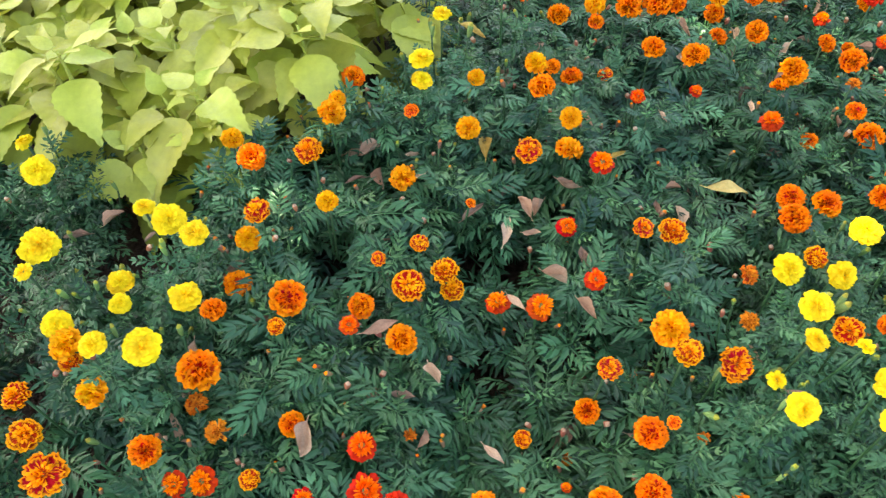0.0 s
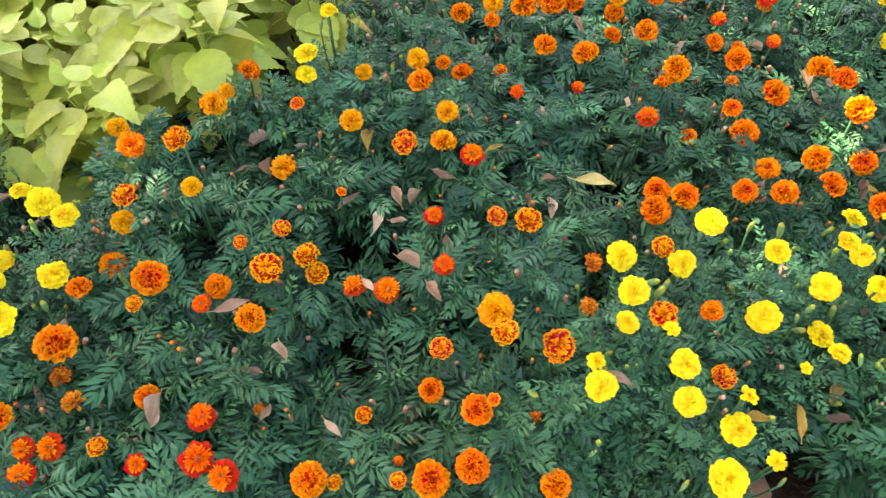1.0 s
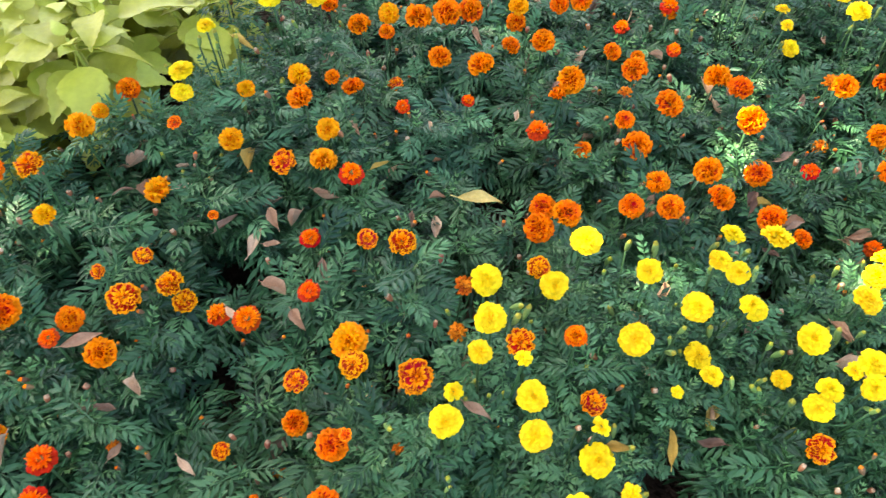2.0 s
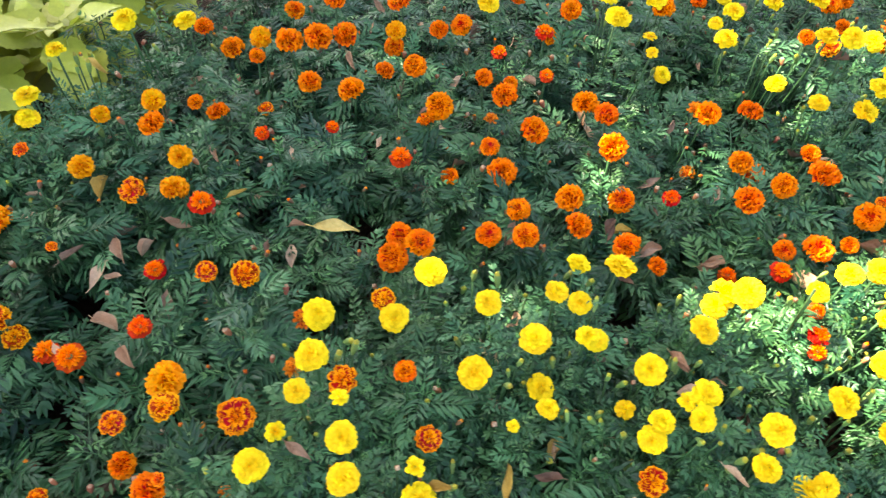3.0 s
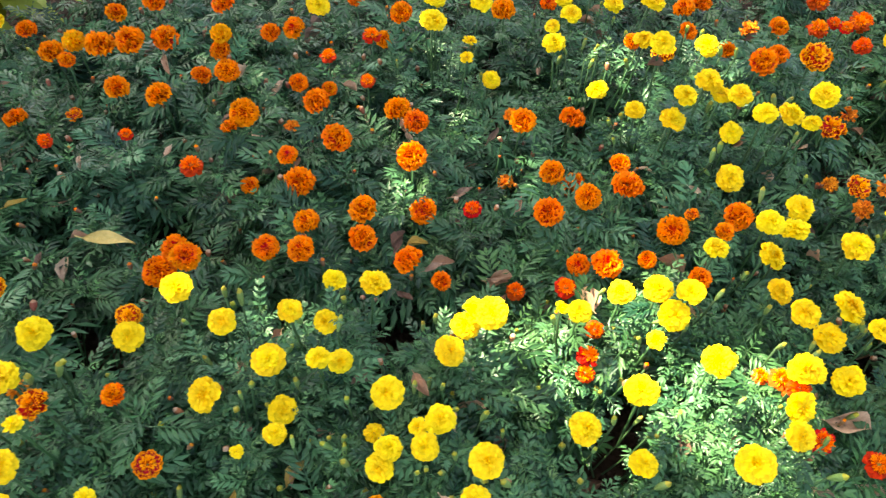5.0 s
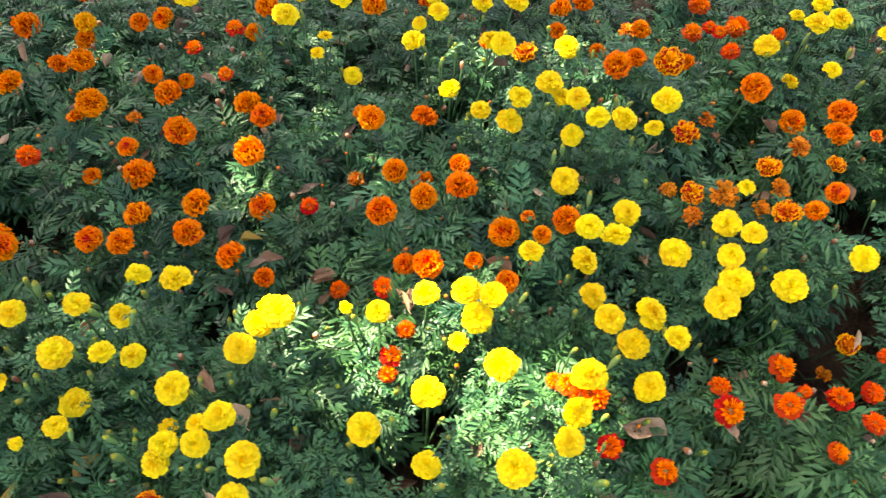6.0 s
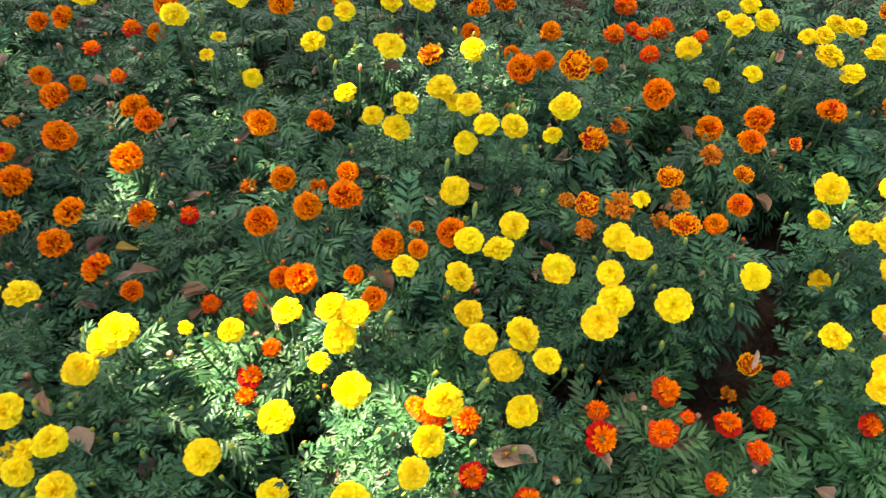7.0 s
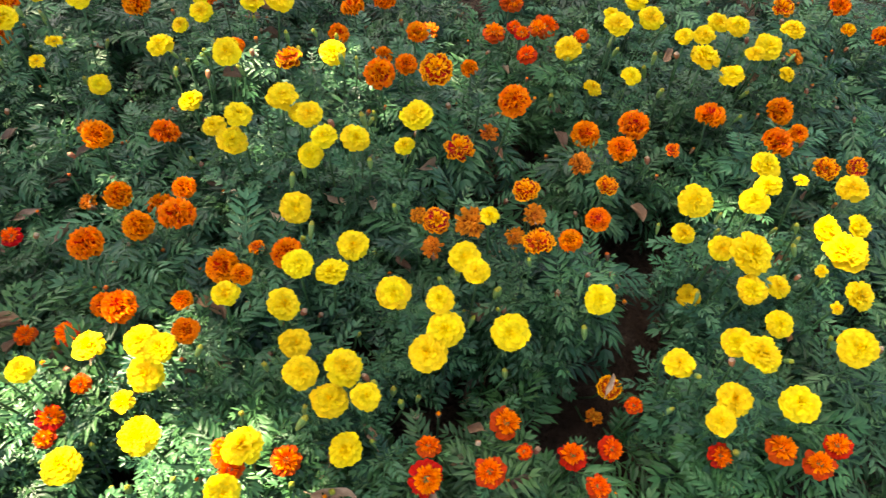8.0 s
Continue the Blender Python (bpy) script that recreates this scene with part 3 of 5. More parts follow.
marigold("orange", -0.419, 0.471, 0.275, 0.120, [
    ("g", -0.419, 0.541, 0.318, 0.047),
    ("b", -0.419, 0.529, 0.288, 0.034),
    ("g", -0.368, 0.481, 0.302, 0.044),
    ("b", -0.475, 0.476, 0.288, 0.043),
    ("b", -0.439, 0.424, 0.288, 0.046),
    ("b", -0.396, 0.374, 0.288, 0.061),
])
marigold("orange", 0.421, 0.506, 0.276, 0.120, [
    ("g", 0.384, 0.588, 0.356, 0.052),
    ("b", 0.398, 0.548, 0.370, 0.040),
    ("b", 0.476, 0.556, 0.325, 0.052),
    ("o", 0.367, 0.480, 0.270, 0.046),
    ("g", 0.388, 0.482, 0.299, 0.020),
    ("o", 0.480, 0.394, 0.234, 0.045),
    ("s", 0.451, 0.496, 0.222, 0.021),
])
marigold("yellow", 0.522, 0.506, 0.316, 0.115, [
    ("y", 0.518, 0.472, 0.380, 0.042),
    ("y", 0.526, 0.541, 0.317, 0.028),
])
marigold("orange", 0.273, 0.514, 0.216, 0.120, [
    ("b", 0.313, 0.553, 0.304, 0.036),
    ("o", 0.298, 0.534, 0.203, 0.041),
    ("b", 0.205, 0.485, 0.211, 0.028),
    ("s", 0.275, 0.484, 0.143, 0.026),
])
marigold("orange", 1.021, 0.515, 0.247, 0.120, [
    ("b", 1.021, 0.515, 0.246, 0.044),
])
marigold("yellow", 1.191, 0.519, 0.276, 0.115, [
    ("y", 1.154, 0.546, 0.354, 0.045),
    ("y", 1.145, 0.511, 0.320, 0.039),
    ("y", 1.242, 0.508, 0.264, 0.038),
    ("y", 1.223, 0.512, 0.251, 0.038),
])
marigold("yellow", -0.331, 0.524, 0.300, 0.115, [
    ("y", -0.301, 0.527, 0.343, 0.053),
    ("y", -0.360, 0.522, 0.356, 0.039),
])
marigold("plain", 2.380, 0.532, 0.247, 0.115)
marigold("orange", 0.040, 0.536, 0.236, 0.120, [
    ("o", 0.032, 0.586, 0.296, 0.046),
    ("s", 0.047, 0.486, 0.199, 0.023),
])
marigold("orange", -0.134, 0.540, 0.246, 0.120, [
    ("b", -0.149, 0.595, 0.295, 0.028),
    ("o", -0.119, 0.486, 0.216, 0.038),
])
marigold("plain", -0.737, 0.573, 0.281, 0.115)
marigold("yellow", 1.045, 0.575, 0.272, 0.115, [
    ("y", 1.034, 0.586, 0.290, 0.038),
    ("y", 1.020, 0.564, 0.269, 0.041),
    ("y", 1.080, 0.576, 0.310, 0.038),
])
marigold("orange", 0.671, 0.593, 0.304, 0.120, [
    ("b", 0.721, 0.566, 0.253, 0.041),
    ("b", 0.608, 0.592, 0.367, 0.042),
    ("o", 0.685, 0.622, 0.337, 0.033),
])
marigold("red", -0.044, 0.599, 0.274, 0.120, [
    ("r", -0.044, 0.599, 0.305, 0.033),
])
marigold("yellow", 1.530, 0.600, 0.299, 0.115, [
    ("y", 1.476, 0.559, 0.344, 0.050),
    ("y", 1.566, 0.641, 0.326, 0.043),
    ("y", 1.549, 0.599, 0.334, 0.040),
])
marigold("yellow", 0.575, 0.609, 0.334, 0.115, [
    ("y", 0.565, 0.695, 0.353, 0.047),
    ("y", 0.568, 0.616, 0.384, 0.045),
    ("y", 0.558, 0.568, 0.380, 0.034),
    ("y", 0.610, 0.558, 0.388, 0.025),
])
marigold("yellow", 0.806, 0.615, 0.269, 0.115, [
    ("y", 0.778, 0.649, 0.286, 0.051),
    ("y", 0.835, 0.582, 0.263, 0.020),
])
marigold("yellow", 1.084, 0.616, 0.279, 0.115, [
    ("y", 1.098, 0.622, 0.302, 0.044),
    ("y", 1.070, 0.610, 0.296, 0.028),
])
marigold("yellow", 1.289, 0.617, 0.278, 0.115, [
    ("y", 1.289, 0.617, 0.299, 0.047),
])
marigold("red", 1.662, 0.619, 0.246, 0.120, [
    ("r", 1.624, 0.632, 0.246, 0.041),
    ("r", 1.700, 0.607, 0.235, 0.045),
])
marigold("yellow", -0.413, 0.626, 0.274, 0.115, [
    ("y", -0.409, 0.679, 0.262, 0.043),
    ("y", -0.385, 0.628, 0.281, 0.033),
    ("y", -0.444, 0.571, 0.312, 0.043),
])
marigold("yellow", 1.369, 0.633, 0.268, 0.115, [
    ("y", 1.366, 0.673, 0.305, 0.049),
    ("y", 1.372, 0.592, 0.250, 0.042),
])
marigold("yellow", 1.016, 0.645, 0.258, 0.115, [
    ("y", 1.026, 0.655, 0.300, 0.048),
    ("y", 1.006, 0.634, 0.217, 0.032),
])
marigold("yellow", 0.877, 0.649, 0.269, 0.115, [
    ("y", 0.865, 0.689, 0.318, 0.048),
    ("y", 0.882, 0.652, 0.245, 0.044),
    ("y", 0.883, 0.605, 0.276, 0.033),
])
marigold("orange", -0.206, 0.655, 0.268, 0.120, [
    ("o", -0.236, 0.697, 0.247, 0.048),
    ("o", -0.137, 0.644, 0.295, 0.057),
    ("o", -0.244, 0.624, 0.290, 0.039),
])
marigold("plain", 2.527, 0.663, 0.254, 0.115)
marigold("red", 1.984, 0.672, 0.224, 0.120, [
    ("r", 2.017, 0.697, 0.239, 0.039),
    ("r", 1.952, 0.648, 0.236, 0.037),
])
marigold("yellow", -0.526, 0.680, 0.289, 0.115, [
    ("y", -0.523, 0.706, 0.312, 0.061),
    ("y", -0.528, 0.655, 0.312, 0.031),
])
marigold("red", 1.570, 0.694, 0.277, 0.120, [
    ("r", 1.568, 0.668, 0.326, 0.036),
    ("r", 1.541, 0.707, 0.289, 0.028),
    ("r", 1.555, 0.690, 0.316, 0.038),
    ("r", 1.615, 0.712, 0.239, 0.046),
])
marigold("yellow", 1.521, 0.694, 0.303, 0.115, [
    ("y", 1.464, 0.695, 0.346, 0.047),
    ("y", 1.578, 0.694, 0.341, 0.051),
])
marigold("orange", 0.034, 0.703, 0.265, 0.120, [
    ("b", 0.043, 0.750, 0.302, 0.032),
    ("b", 0.032, 0.679, 0.294, 0.054),
    ("b", 0.082, 0.721, 0.275, 0.047),
    ("b", 0.095, 0.714, 0.233, 0.042),
    ("b", -0.017, 0.715, 0.301, 0.025),
    ("o", -0.031, 0.638, 0.293, 0.041),
])
marigold("red", 1.821, 0.707, 0.251, 0.120, [
    ("r", 1.796, 0.686, 0.264, 0.053),
    ("r", 1.796, 0.739, 0.246, 0.037),
    ("r", 1.870, 0.695, 0.283, 0.046),
])
marigold("yellow", -0.316, 0.714, 0.302, 0.115, [
    ("y", -0.366, 0.756, 0.352, 0.034),
    ("y", -0.325, 0.740, 0.347, 0.054),
    ("y", -0.286, 0.721, 0.340, 0.044),
    ("y", -0.288, 0.637, 0.300, 0.048),
])
marigold("plain", 1.196, 0.729, 0.280, 0.115)
marigold("yellow", 0.798, 0.733, 0.301, 0.115, [
    ("y", 0.798, 0.733, 0.338, 0.040),
])
marigold("orange", 0.469, 0.743, 0.284, 0.120, [
    ("b", 0.383, 0.790, 0.313, 0.036),
    ("b", 0.434, 0.803, 0.295, 0.049),
    ("s", 0.533, 0.724, 0.296, 0.035),
    ("s", 0.527, 0.654, 0.278, 0.034),
])
marigold("yellow", 1.138, 0.743, 0.300, 0.115, [
    ("y", 1.110, 0.712, 0.319, 0.046),
    ("y", 1.129, 0.749, 0.326, 0.042),
    ("y", 1.162, 0.743, 0.367, 0.047),
    ("y", 1.150, 0.768, 0.337, 0.052),
])
marigold("yellow", 1.701, 0.746, 0.272, 0.115, [
    ("y", 1.715, 0.767, 0.325, 0.039),
    ("y", 1.687, 0.725, 0.252, 0.048),
])
marigold("red", 2.275, 0.748, 0.250, 0.120, [
    ("r", 2.186, 0.742, 0.239, 0.040),
    ("r", 2.262, 0.751, 0.259, 0.049),
    ("r", 2.340, 0.762, 0.252, 0.042),
    ("r", 2.310, 0.736, 0.252, 0.046),
])
marigold("orange", -0.210, 0.752, 0.299, 0.120, [
    ("b", -0.197, 0.754, 0.358, 0.042),
    ("g", -0.223, 0.751, 0.287, 0.042),
])
marigold("yellow", 0.943, 0.753, 0.294, 0.115, [
    ("y", 0.894, 0.742, 0.361, 0.036),
    ("y", 0.932, 0.750, 0.317, 0.037),
    ("y", 0.940, 0.823, 0.320, 0.038),
    ("y", 1.000, 0.814, 0.332, 0.048),
    ("y", 0.935, 0.688, 0.334, 0.035),
    ("y", 0.958, 0.704, 0.293, 0.037),
])
marigold("red", 1.316, 0.756, 0.253, 0.120, [
    ("r", 1.328, 0.797, 0.247, 0.033),
    ("r", 1.313, 0.748, 0.259, 0.040),
    ("r", 1.307, 0.724, 0.246, 0.032),
])
marigold("plain", 1.133, 0.758, 0.281, 0.115)
marigold("yellow", 0.691, 0.760, 0.291, 0.115, [
    ("y", 0.715, 0.799, 0.322, 0.049),
    ("y", 0.666, 0.720, 0.308, 0.045),
])
marigold("red", 0.262, 0.760, 0.263, 0.120, [
    ("r", 0.336, 0.943, 0.295, 0.049),
    ("r", 0.278, 0.833, 0.253, 0.040),
    ("r", 0.163, 0.680, 0.260, 0.044),
    ("r", 0.226, 0.647, 0.301, 0.047),
    ("r", 0.307, 0.698, 0.302, 0.039),
])
marigold("red", 1.988, 0.765, 0.223, 0.120, [
    ("r", 2.082, 0.818, 0.222, 0.030),
    ("r", 1.901, 0.774, 0.245, 0.051),
    ("r", 1.991, 0.746, 0.217, 0.045),
    ("r", 2.047, 0.754, 0.216, 0.041),
    ("r", 1.921, 0.734, 0.245, 0.025),
])
marigold("plain", -0.829, 0.768, 0.284, 0.115)
marigold("yellow", 1.326, 0.777, 0.291, 0.115, [
    ("y", 1.290, 0.779, 0.326, 0.036),
    ("y", 1.355, 0.822, 0.318, 0.043),
    ("y", 1.406, 0.761, 0.284, 0.032),
    ("y", 1.254, 0.746, 0.383, 0.020),
])
marigold("orange", -0.113, 0.808, 0.329, 0.120, [
    ("b", -0.131, 0.841, 0.397, 0.046),
    ("g", -0.095, 0.775, 0.360, 0.035),
])
marigold("yellow", 1.647, 0.811, 0.282, 0.115, [
    ("y", 1.612, 0.854, 0.288, 0.045),
    ("y", 1.627, 0.804, 0.306, 0.047),
    ("y", 1.664, 0.780, 0.281, 0.050),
    ("y", 1.686, 0.806, 0.324, 0.052),
])
marigold("yellow", 2.220, 0.829, 0.291, 0.115, [
    ("y", 2.116, 0.834, 0.326, 0.042),
    ("y", 2.194, 0.862, 0.334, 0.042),
    ("y", 2.212, 0.834, 0.362, 0.054),
    ("y", 2.254, 0.886, 0.347, 0.039),
    ("y", 2.375, 0.876, 0.312, 0.057),
    ("y", 2.184, 0.791, 0.317, 0.048),
    ("y", 2.270, 0.791, 0.312, 0.052),
    ("y", 2.154, 0.754, 0.326, 0.038),
])
marigold("yellow", 1.453, 0.838, 0.288, 0.115, [
    ("y", 1.415, 0.836, 0.308, 0.047),
    ("y", 1.451, 0.816, 0.334, 0.043),
    ("y", 1.433, 0.791, 0.305, 0.049),
    ("y", 1.512, 0.908, 0.322, 0.040),
])
marigold("orange", 0.665, 0.860, 0.259, 0.120, [
    ("o", 0.698, 0.884, 0.282, 0.051),
    ("o", 0.660, 0.922, 0.247, 0.049),
    ("o", 0.653, 0.869, 0.258, 0.055),
    ("b", 0.647, 0.767, 0.289, 0.039),
])
marigold("plain", 2.423, 0.862, 0.284, 0.115)
marigold("red", 1.252, 0.876, 0.241, 0.120, [
    ("r", 1.214, 0.883, 0.223, 0.037),
    ("r", 1.289, 0.869, 0.256, 0.041),
])
marigold("yellow", -0.611, 0.884, 0.292, 0.115, [
    ("y", -0.587, 0.852, 0.312, 0.053),
    ("y", -0.636, 0.916, 0.312, 0.034),
])
marigold("plain", 2.594, 0.888, 0.285, 0.115)
marigold("orange", 1.452, 0.891, 0.270, 0.120, [
    ("o", 1.429, 0.936, 0.245, 0.033),
    ("o", 1.475, 0.846, 0.322, 0.037),
])
marigold("yellow", 1.815, 0.899, 0.303, 0.115, [
    ("y", 1.738, 0.924, 0.316, 0.051),
    ("y", 1.786, 0.827, 0.331, 0.053),
    ("y", 1.808, 0.856, 0.344, 0.052),
    ("y", 1.798, 0.888, 0.362, 0.040),
    ("y", 1.834, 0.994, 0.312, 0.048),
    ("y", 1.847, 0.940, 0.356, 0.039),
    ("y", 1.895, 0.862, 0.332, 0.053),
])
marigold("orange", -0.256, 0.901, 0.314, 0.120, [
    ("g", -0.278, 0.926, 0.331, 0.039),
    ("o", -0.233, 0.875, 0.343, 0.049),
])
marigold("orange", 1.336, 0.916, 0.248, 0.120, [
    ("o", 1.316, 0.925, 0.238, 0.040),
    ("o", 1.355, 0.907, 0.272, 0.052),
])
marigold("plain", 0.490, 0.929, 0.268, 0.115)
marigold("orange", 0.041, 0.939, 0.272, 0.120, [
    ("g", -0.001, 0.919, 0.262, 0.048),
    ("g", 0.005, 1.044, 0.298, 0.029),
    ("g", 0.119, 0.853, 0.277, 0.019),
])
marigold("plain", -0.848, 0.940, 0.284, 0.115)
marigold("orange", 0.847, 0.942, 0.248, 0.120, [
    ("o", 0.863, 0.990, 0.250, 0.047),
    ("o", 0.810, 0.923, 0.259, 0.046),
    ("o", 0.868, 0.912, 0.274, 0.047),
])
marigold("yellow", 1.620, 0.977, 0.295, 0.115, [
    ("y", 1.597, 0.893, 0.324, 0.048),
    ("y", 1.603, 0.955, 0.332, 0.045),
    ("y", 1.648, 0.958, 0.314, 0.047),
    ("y", 1.674, 1.004, 0.313, 0.048),
    ("y", 1.579, 1.074, 0.301, 0.051),
])
marigold("orange", 0.284, 0.979, 0.275, 0.120, [
    ("g", 0.284, 0.979, 0.290, 0.050),
])
marigold("yellow", 1.943, 0.982, 0.301, 0.115, [
    ("y", 1.870, 1.052, 0.337, 0.031),
    ("y", 2.015, 0.912, 0.344, 0.044),
])
marigold("orange", 1.024, 0.986, 0.240, 0.120, [
    ("o", 0.954, 1.020, 0.253, 0.052),
    ("o", 0.965, 0.949, 0.263, 0.050),
    ("o", 1.057, 1.042, 0.223, 0.050),
    ("o", 1.034, 1.105, 0.296, 0.056),
    ("o", 1.037, 0.911, 0.258, 0.051),
    ("o", 1.096, 0.888, 0.232, 0.036),
])
marigold("orange", 1.526, 0.989, 0.274, 0.120, [
    ("o", 1.476, 0.990, 0.259, 0.055),
    ("o", 1.519, 1.034, 0.252, 0.027),
    ("o", 1.578, 0.998, 0.293, 0.050),
    ("o", 1.530, 0.935, 0.325, 0.032),
])
marigold("orange", 0.160, 0.996, 0.276, 0.120, [
    ("g", 0.108, 1.025, 0.282, 0.046),
    ("b", 0.211, 0.968, 0.289, 0.050),
])
marigold("orange", 0.286, 1.026, 0.287, 0.120, [
    ("g", 0.286, 1.026, 0.311, 0.042),
])
marigold("orange", 2.004, 1.027, 0.263, 0.120, [
    ("b", 1.926, 1.118, 0.325, 0.045),
    ("b", 2.062, 1.150, 0.308, 0.038),
    ("s", 1.942, 1.075, 0.313, 0.043),
    ("b", 1.944, 1.036, 0.306, 0.052),
    ("o", 2.035, 1.074, 0.314, 0.040),
    ("o", 1.992, 1.038, 0.307, 0.039),
    ("b", 2.068, 0.869, 0.163, 0.040),
    ("s", 2.062, 0.858, 0.078, 0.034),
])
marigold("orange", 1.304, 1.034, 0.249, 0.120, [
    ("o", 1.339, 1.049, 0.269, 0.049),
    ("o", 1.270, 1.018, 0.264, 0.056),
])
marigold("red", 1.142, 1.038, 0.229, 0.120, [
    ("r", 1.142, 1.038, 0.241, 0.038),
])
marigold("yellow", 2.237, 1.048, 0.303, 0.115, [
    ("y", 2.185, 1.104, 0.335, 0.056),
    ("y", 2.174, 1.072, 0.296, 0.038),
    ("y", 2.210, 1.020, 0.328, 0.040),
    ("y", 2.207, 1.022, 0.197, 0.042),
    ("y", 2.291, 1.152, 0.372, 0.048),
    ("y", 2.269, 1.096, 0.389, 0.041),
    ("y", 2.245, 1.070, 0.383, 0.044),
    ("y", 2.246, 1.000, 0.349, 0.067),
    ("y", 2.243, 0.956, 0.322, 0.046),
    ("y", 2.299, 0.983, 0.295, 0.038),
])
marigold("yellow", 2.397, 1.051, 0.301, 0.115, [
    ("y", 2.333, 1.122, 0.376, 0.025),
    ("y", 2.461, 1.172, 0.312, 0.051),
    ("y", 2.395, 1.081, 0.312, 0.043),
    ("y", 2.447, 1.090, 0.312, 0.042),
    ("y", 2.412, 1.044, 0.312, 0.071),
    ("y", 2.408, 0.962, 0.312, 0.048),
    ("y", 2.358, 1.001, 0.312, 0.020),
    ("y", 2.364, 0.938, 0.312, 0.021),
])
marigold("orange", -0.118, 1.055, 0.302, 0.120, [
    ("o", -0.110, 1.136, 0.293, 0.048),
    ("g", -0.125, 1.050, 0.314, 0.031),
    ("g", -0.118, 0.979, 0.350, 0.049),
])
marigold("orange", 1.821, 1.058, 0.285, 0.120, [
    ("b", 1.794, 1.064, 0.304, 0.045),
    ("s", 1.844, 1.057, 0.313, 0.055),
    ("s", 1.788, 1.021, 0.295, 0.040),
    ("s", 1.766, 1.094, 0.274, 0.033),
    ("s", 1.914, 1.054, 0.284, 0.040),
])
marigold("red", 0.654, 1.086, 0.252, 0.120, [
    ("r", 0.654, 1.086, 0.276, 0.048),
])
marigold("orange", 1.401, 1.089, 0.274, 0.120, [
    ("o", 1.404, 1.060, 0.295, 0.058),
    ("o", 1.399, 1.117, 0.286, 0.039),
])
marigold("yellow", 0.022, 1.092, 0.321, 0.115, [
    ("y", 0.020, 1.106, 0.368, 0.047),
    ("y", 0.024, 1.078, 0.342, 0.041),
])
marigold("plain", 2.586, 1.092, 0.288, 0.115)
marigold("orange", 0.191, 1.111, 0.305, 0.120, [
    ("g", 0.224, 1.128, 0.348, 0.044),
    ("o", 0.230, 1.076, 0.341, 0.049),
    ("g", 0.119, 1.128, 0.308, 0.034),
])
marigold("orange", 0.804, 1.116, 0.243, 0.120, [
    ("s", 0.817, 1.172, 0.292, 0.031),
    ("o", 0.815, 1.120, 0.272, 0.039),
    ("o", 0.840, 1.081, 0.250, 0.059),
    ("o", 0.744, 1.091, 0.220, 0.036),
])
marigold("red", 0.468, 1.123, 0.269, 0.120, [
    ("r", 0.408, 1.098, 0.305, 0.031),
    ("r", 0.527, 1.147, 0.283, 0.028),
])
marigold("plain", 1.045, 1.126, 0.247, 0.115)
marigold("orange", 1.308, 1.133, 0.235, 0.120, [
    ("o", 1.285, 1.120, 0.254, 0.047),
    ("o", 1.332, 1.146, 0.206, 0.045),
])
marigold("plain", 0.978, 1.137, 0.250, 0.115)
marigold("yellow", 1.659, 1.174, 0.333, 0.115, [
    ("y", 1.751, 1.219, 0.371, 0.052),
    ("y", 1.619, 1.142, 0.391, 0.042),
    ("y", 1.669, 1.145, 0.388, 0.046),
    ("y", 1.736, 1.190, 0.332, 0.035),
    ("y", 1.591, 1.162, 0.324, 0.041),
    ("y", 1.591, 1.189, 0.388, 0.043),
])
marigold("yellow", 0.052, 1.193, 0.340, 0.115, [
    ("y", 0.052, 1.193, 0.398, 0.036),
])
marigold("orange", 1.173, 1.200, 0.250, 0.120, [
    ("o", 1.234, 1.214, 0.289, 0.050),
    ("s", 1.212, 1.230, 0.283, 0.037),
    ("o", 1.037, 1.205, 0.287, 0.050),
    ("s", 1.208, 1.151, 0.191, 0.037),
])
marigold("yellow", 1.497, 1.208, 0.339, 0.115, [
    ("y", 1.572, 1.217, 0.365, 0.039),
    ("y", 1.546, 1.226, 0.388, 0.050),
    ("y", 1.492, 1.171, 0.398, 0.043),
    ("y", 1.480, 1.154, 0.358, 0.049),
    ("y", 1.430, 1.217, 0.323, 0.040),
    ("y", 1.460, 1.266, 0.430, 0.045),
])
marigold("plain", 2.723, 1.224, 0.273, 0.115)
marigold("orange", 2.476, 1.236, 0.279, 0.120, [
    ("b", 2.449, 1.235, 0.288, 0.046),
    ("b", 2.504, 1.238, 0.288, 0.038),
])
marigold("orange", 0.695, 1.241, 0.258, 0.120, [
    ("o", 0.721, 1.211, 0.284, 0.058),
    ("o", 0.694, 1.195, 0.265, 0.036),
    ("o", 0.671, 1.318, 0.294, 0.050),
])
marigold("orange", 0.324, 1.248, 0.260, 0.120, [
    ("o", 0.263, 1.200, 0.283, 0.031),
    ("o", 0.300, 1.200, 0.264, 0.045),
    ("o", 0.355, 1.339, 0.288, 0.033),
    ("b", 0.377, 1.252, 0.229, 0.033),
])
marigold("orange", 1.331, 1.253, 0.268, 0.120, [
    ("o", 1.331, 1.253, 0.269, 0.050),
])
marigold("orange", 0.885, 1.257, 0.258, 0.120, [
    ("o", 0.902, 1.156, 0.284, 0.056),
    ("o", 1.001, 1.243, 0.283, 0.055),
    ("o", 0.847, 1.261, 0.280, 0.053),
    ("o", 0.864, 1.318, 0.258, 0.032),
    ("o", 0.809, 1.306, 0.281, 0.039),
])
marigold("orange", 2.106, 1.279, 0.266, 0.120, [
    ("o", 2.056, 1.322, 0.247, 0.055),
    ("o", 2.131, 1.312, 0.289, 0.056),
    ("o", 2.100, 1.246, 0.295, 0.052),
    ("s", 2.035, 1.228, 0.269, 0.048),
    ("o", 2.206, 1.286, 0.257, 0.029),
])
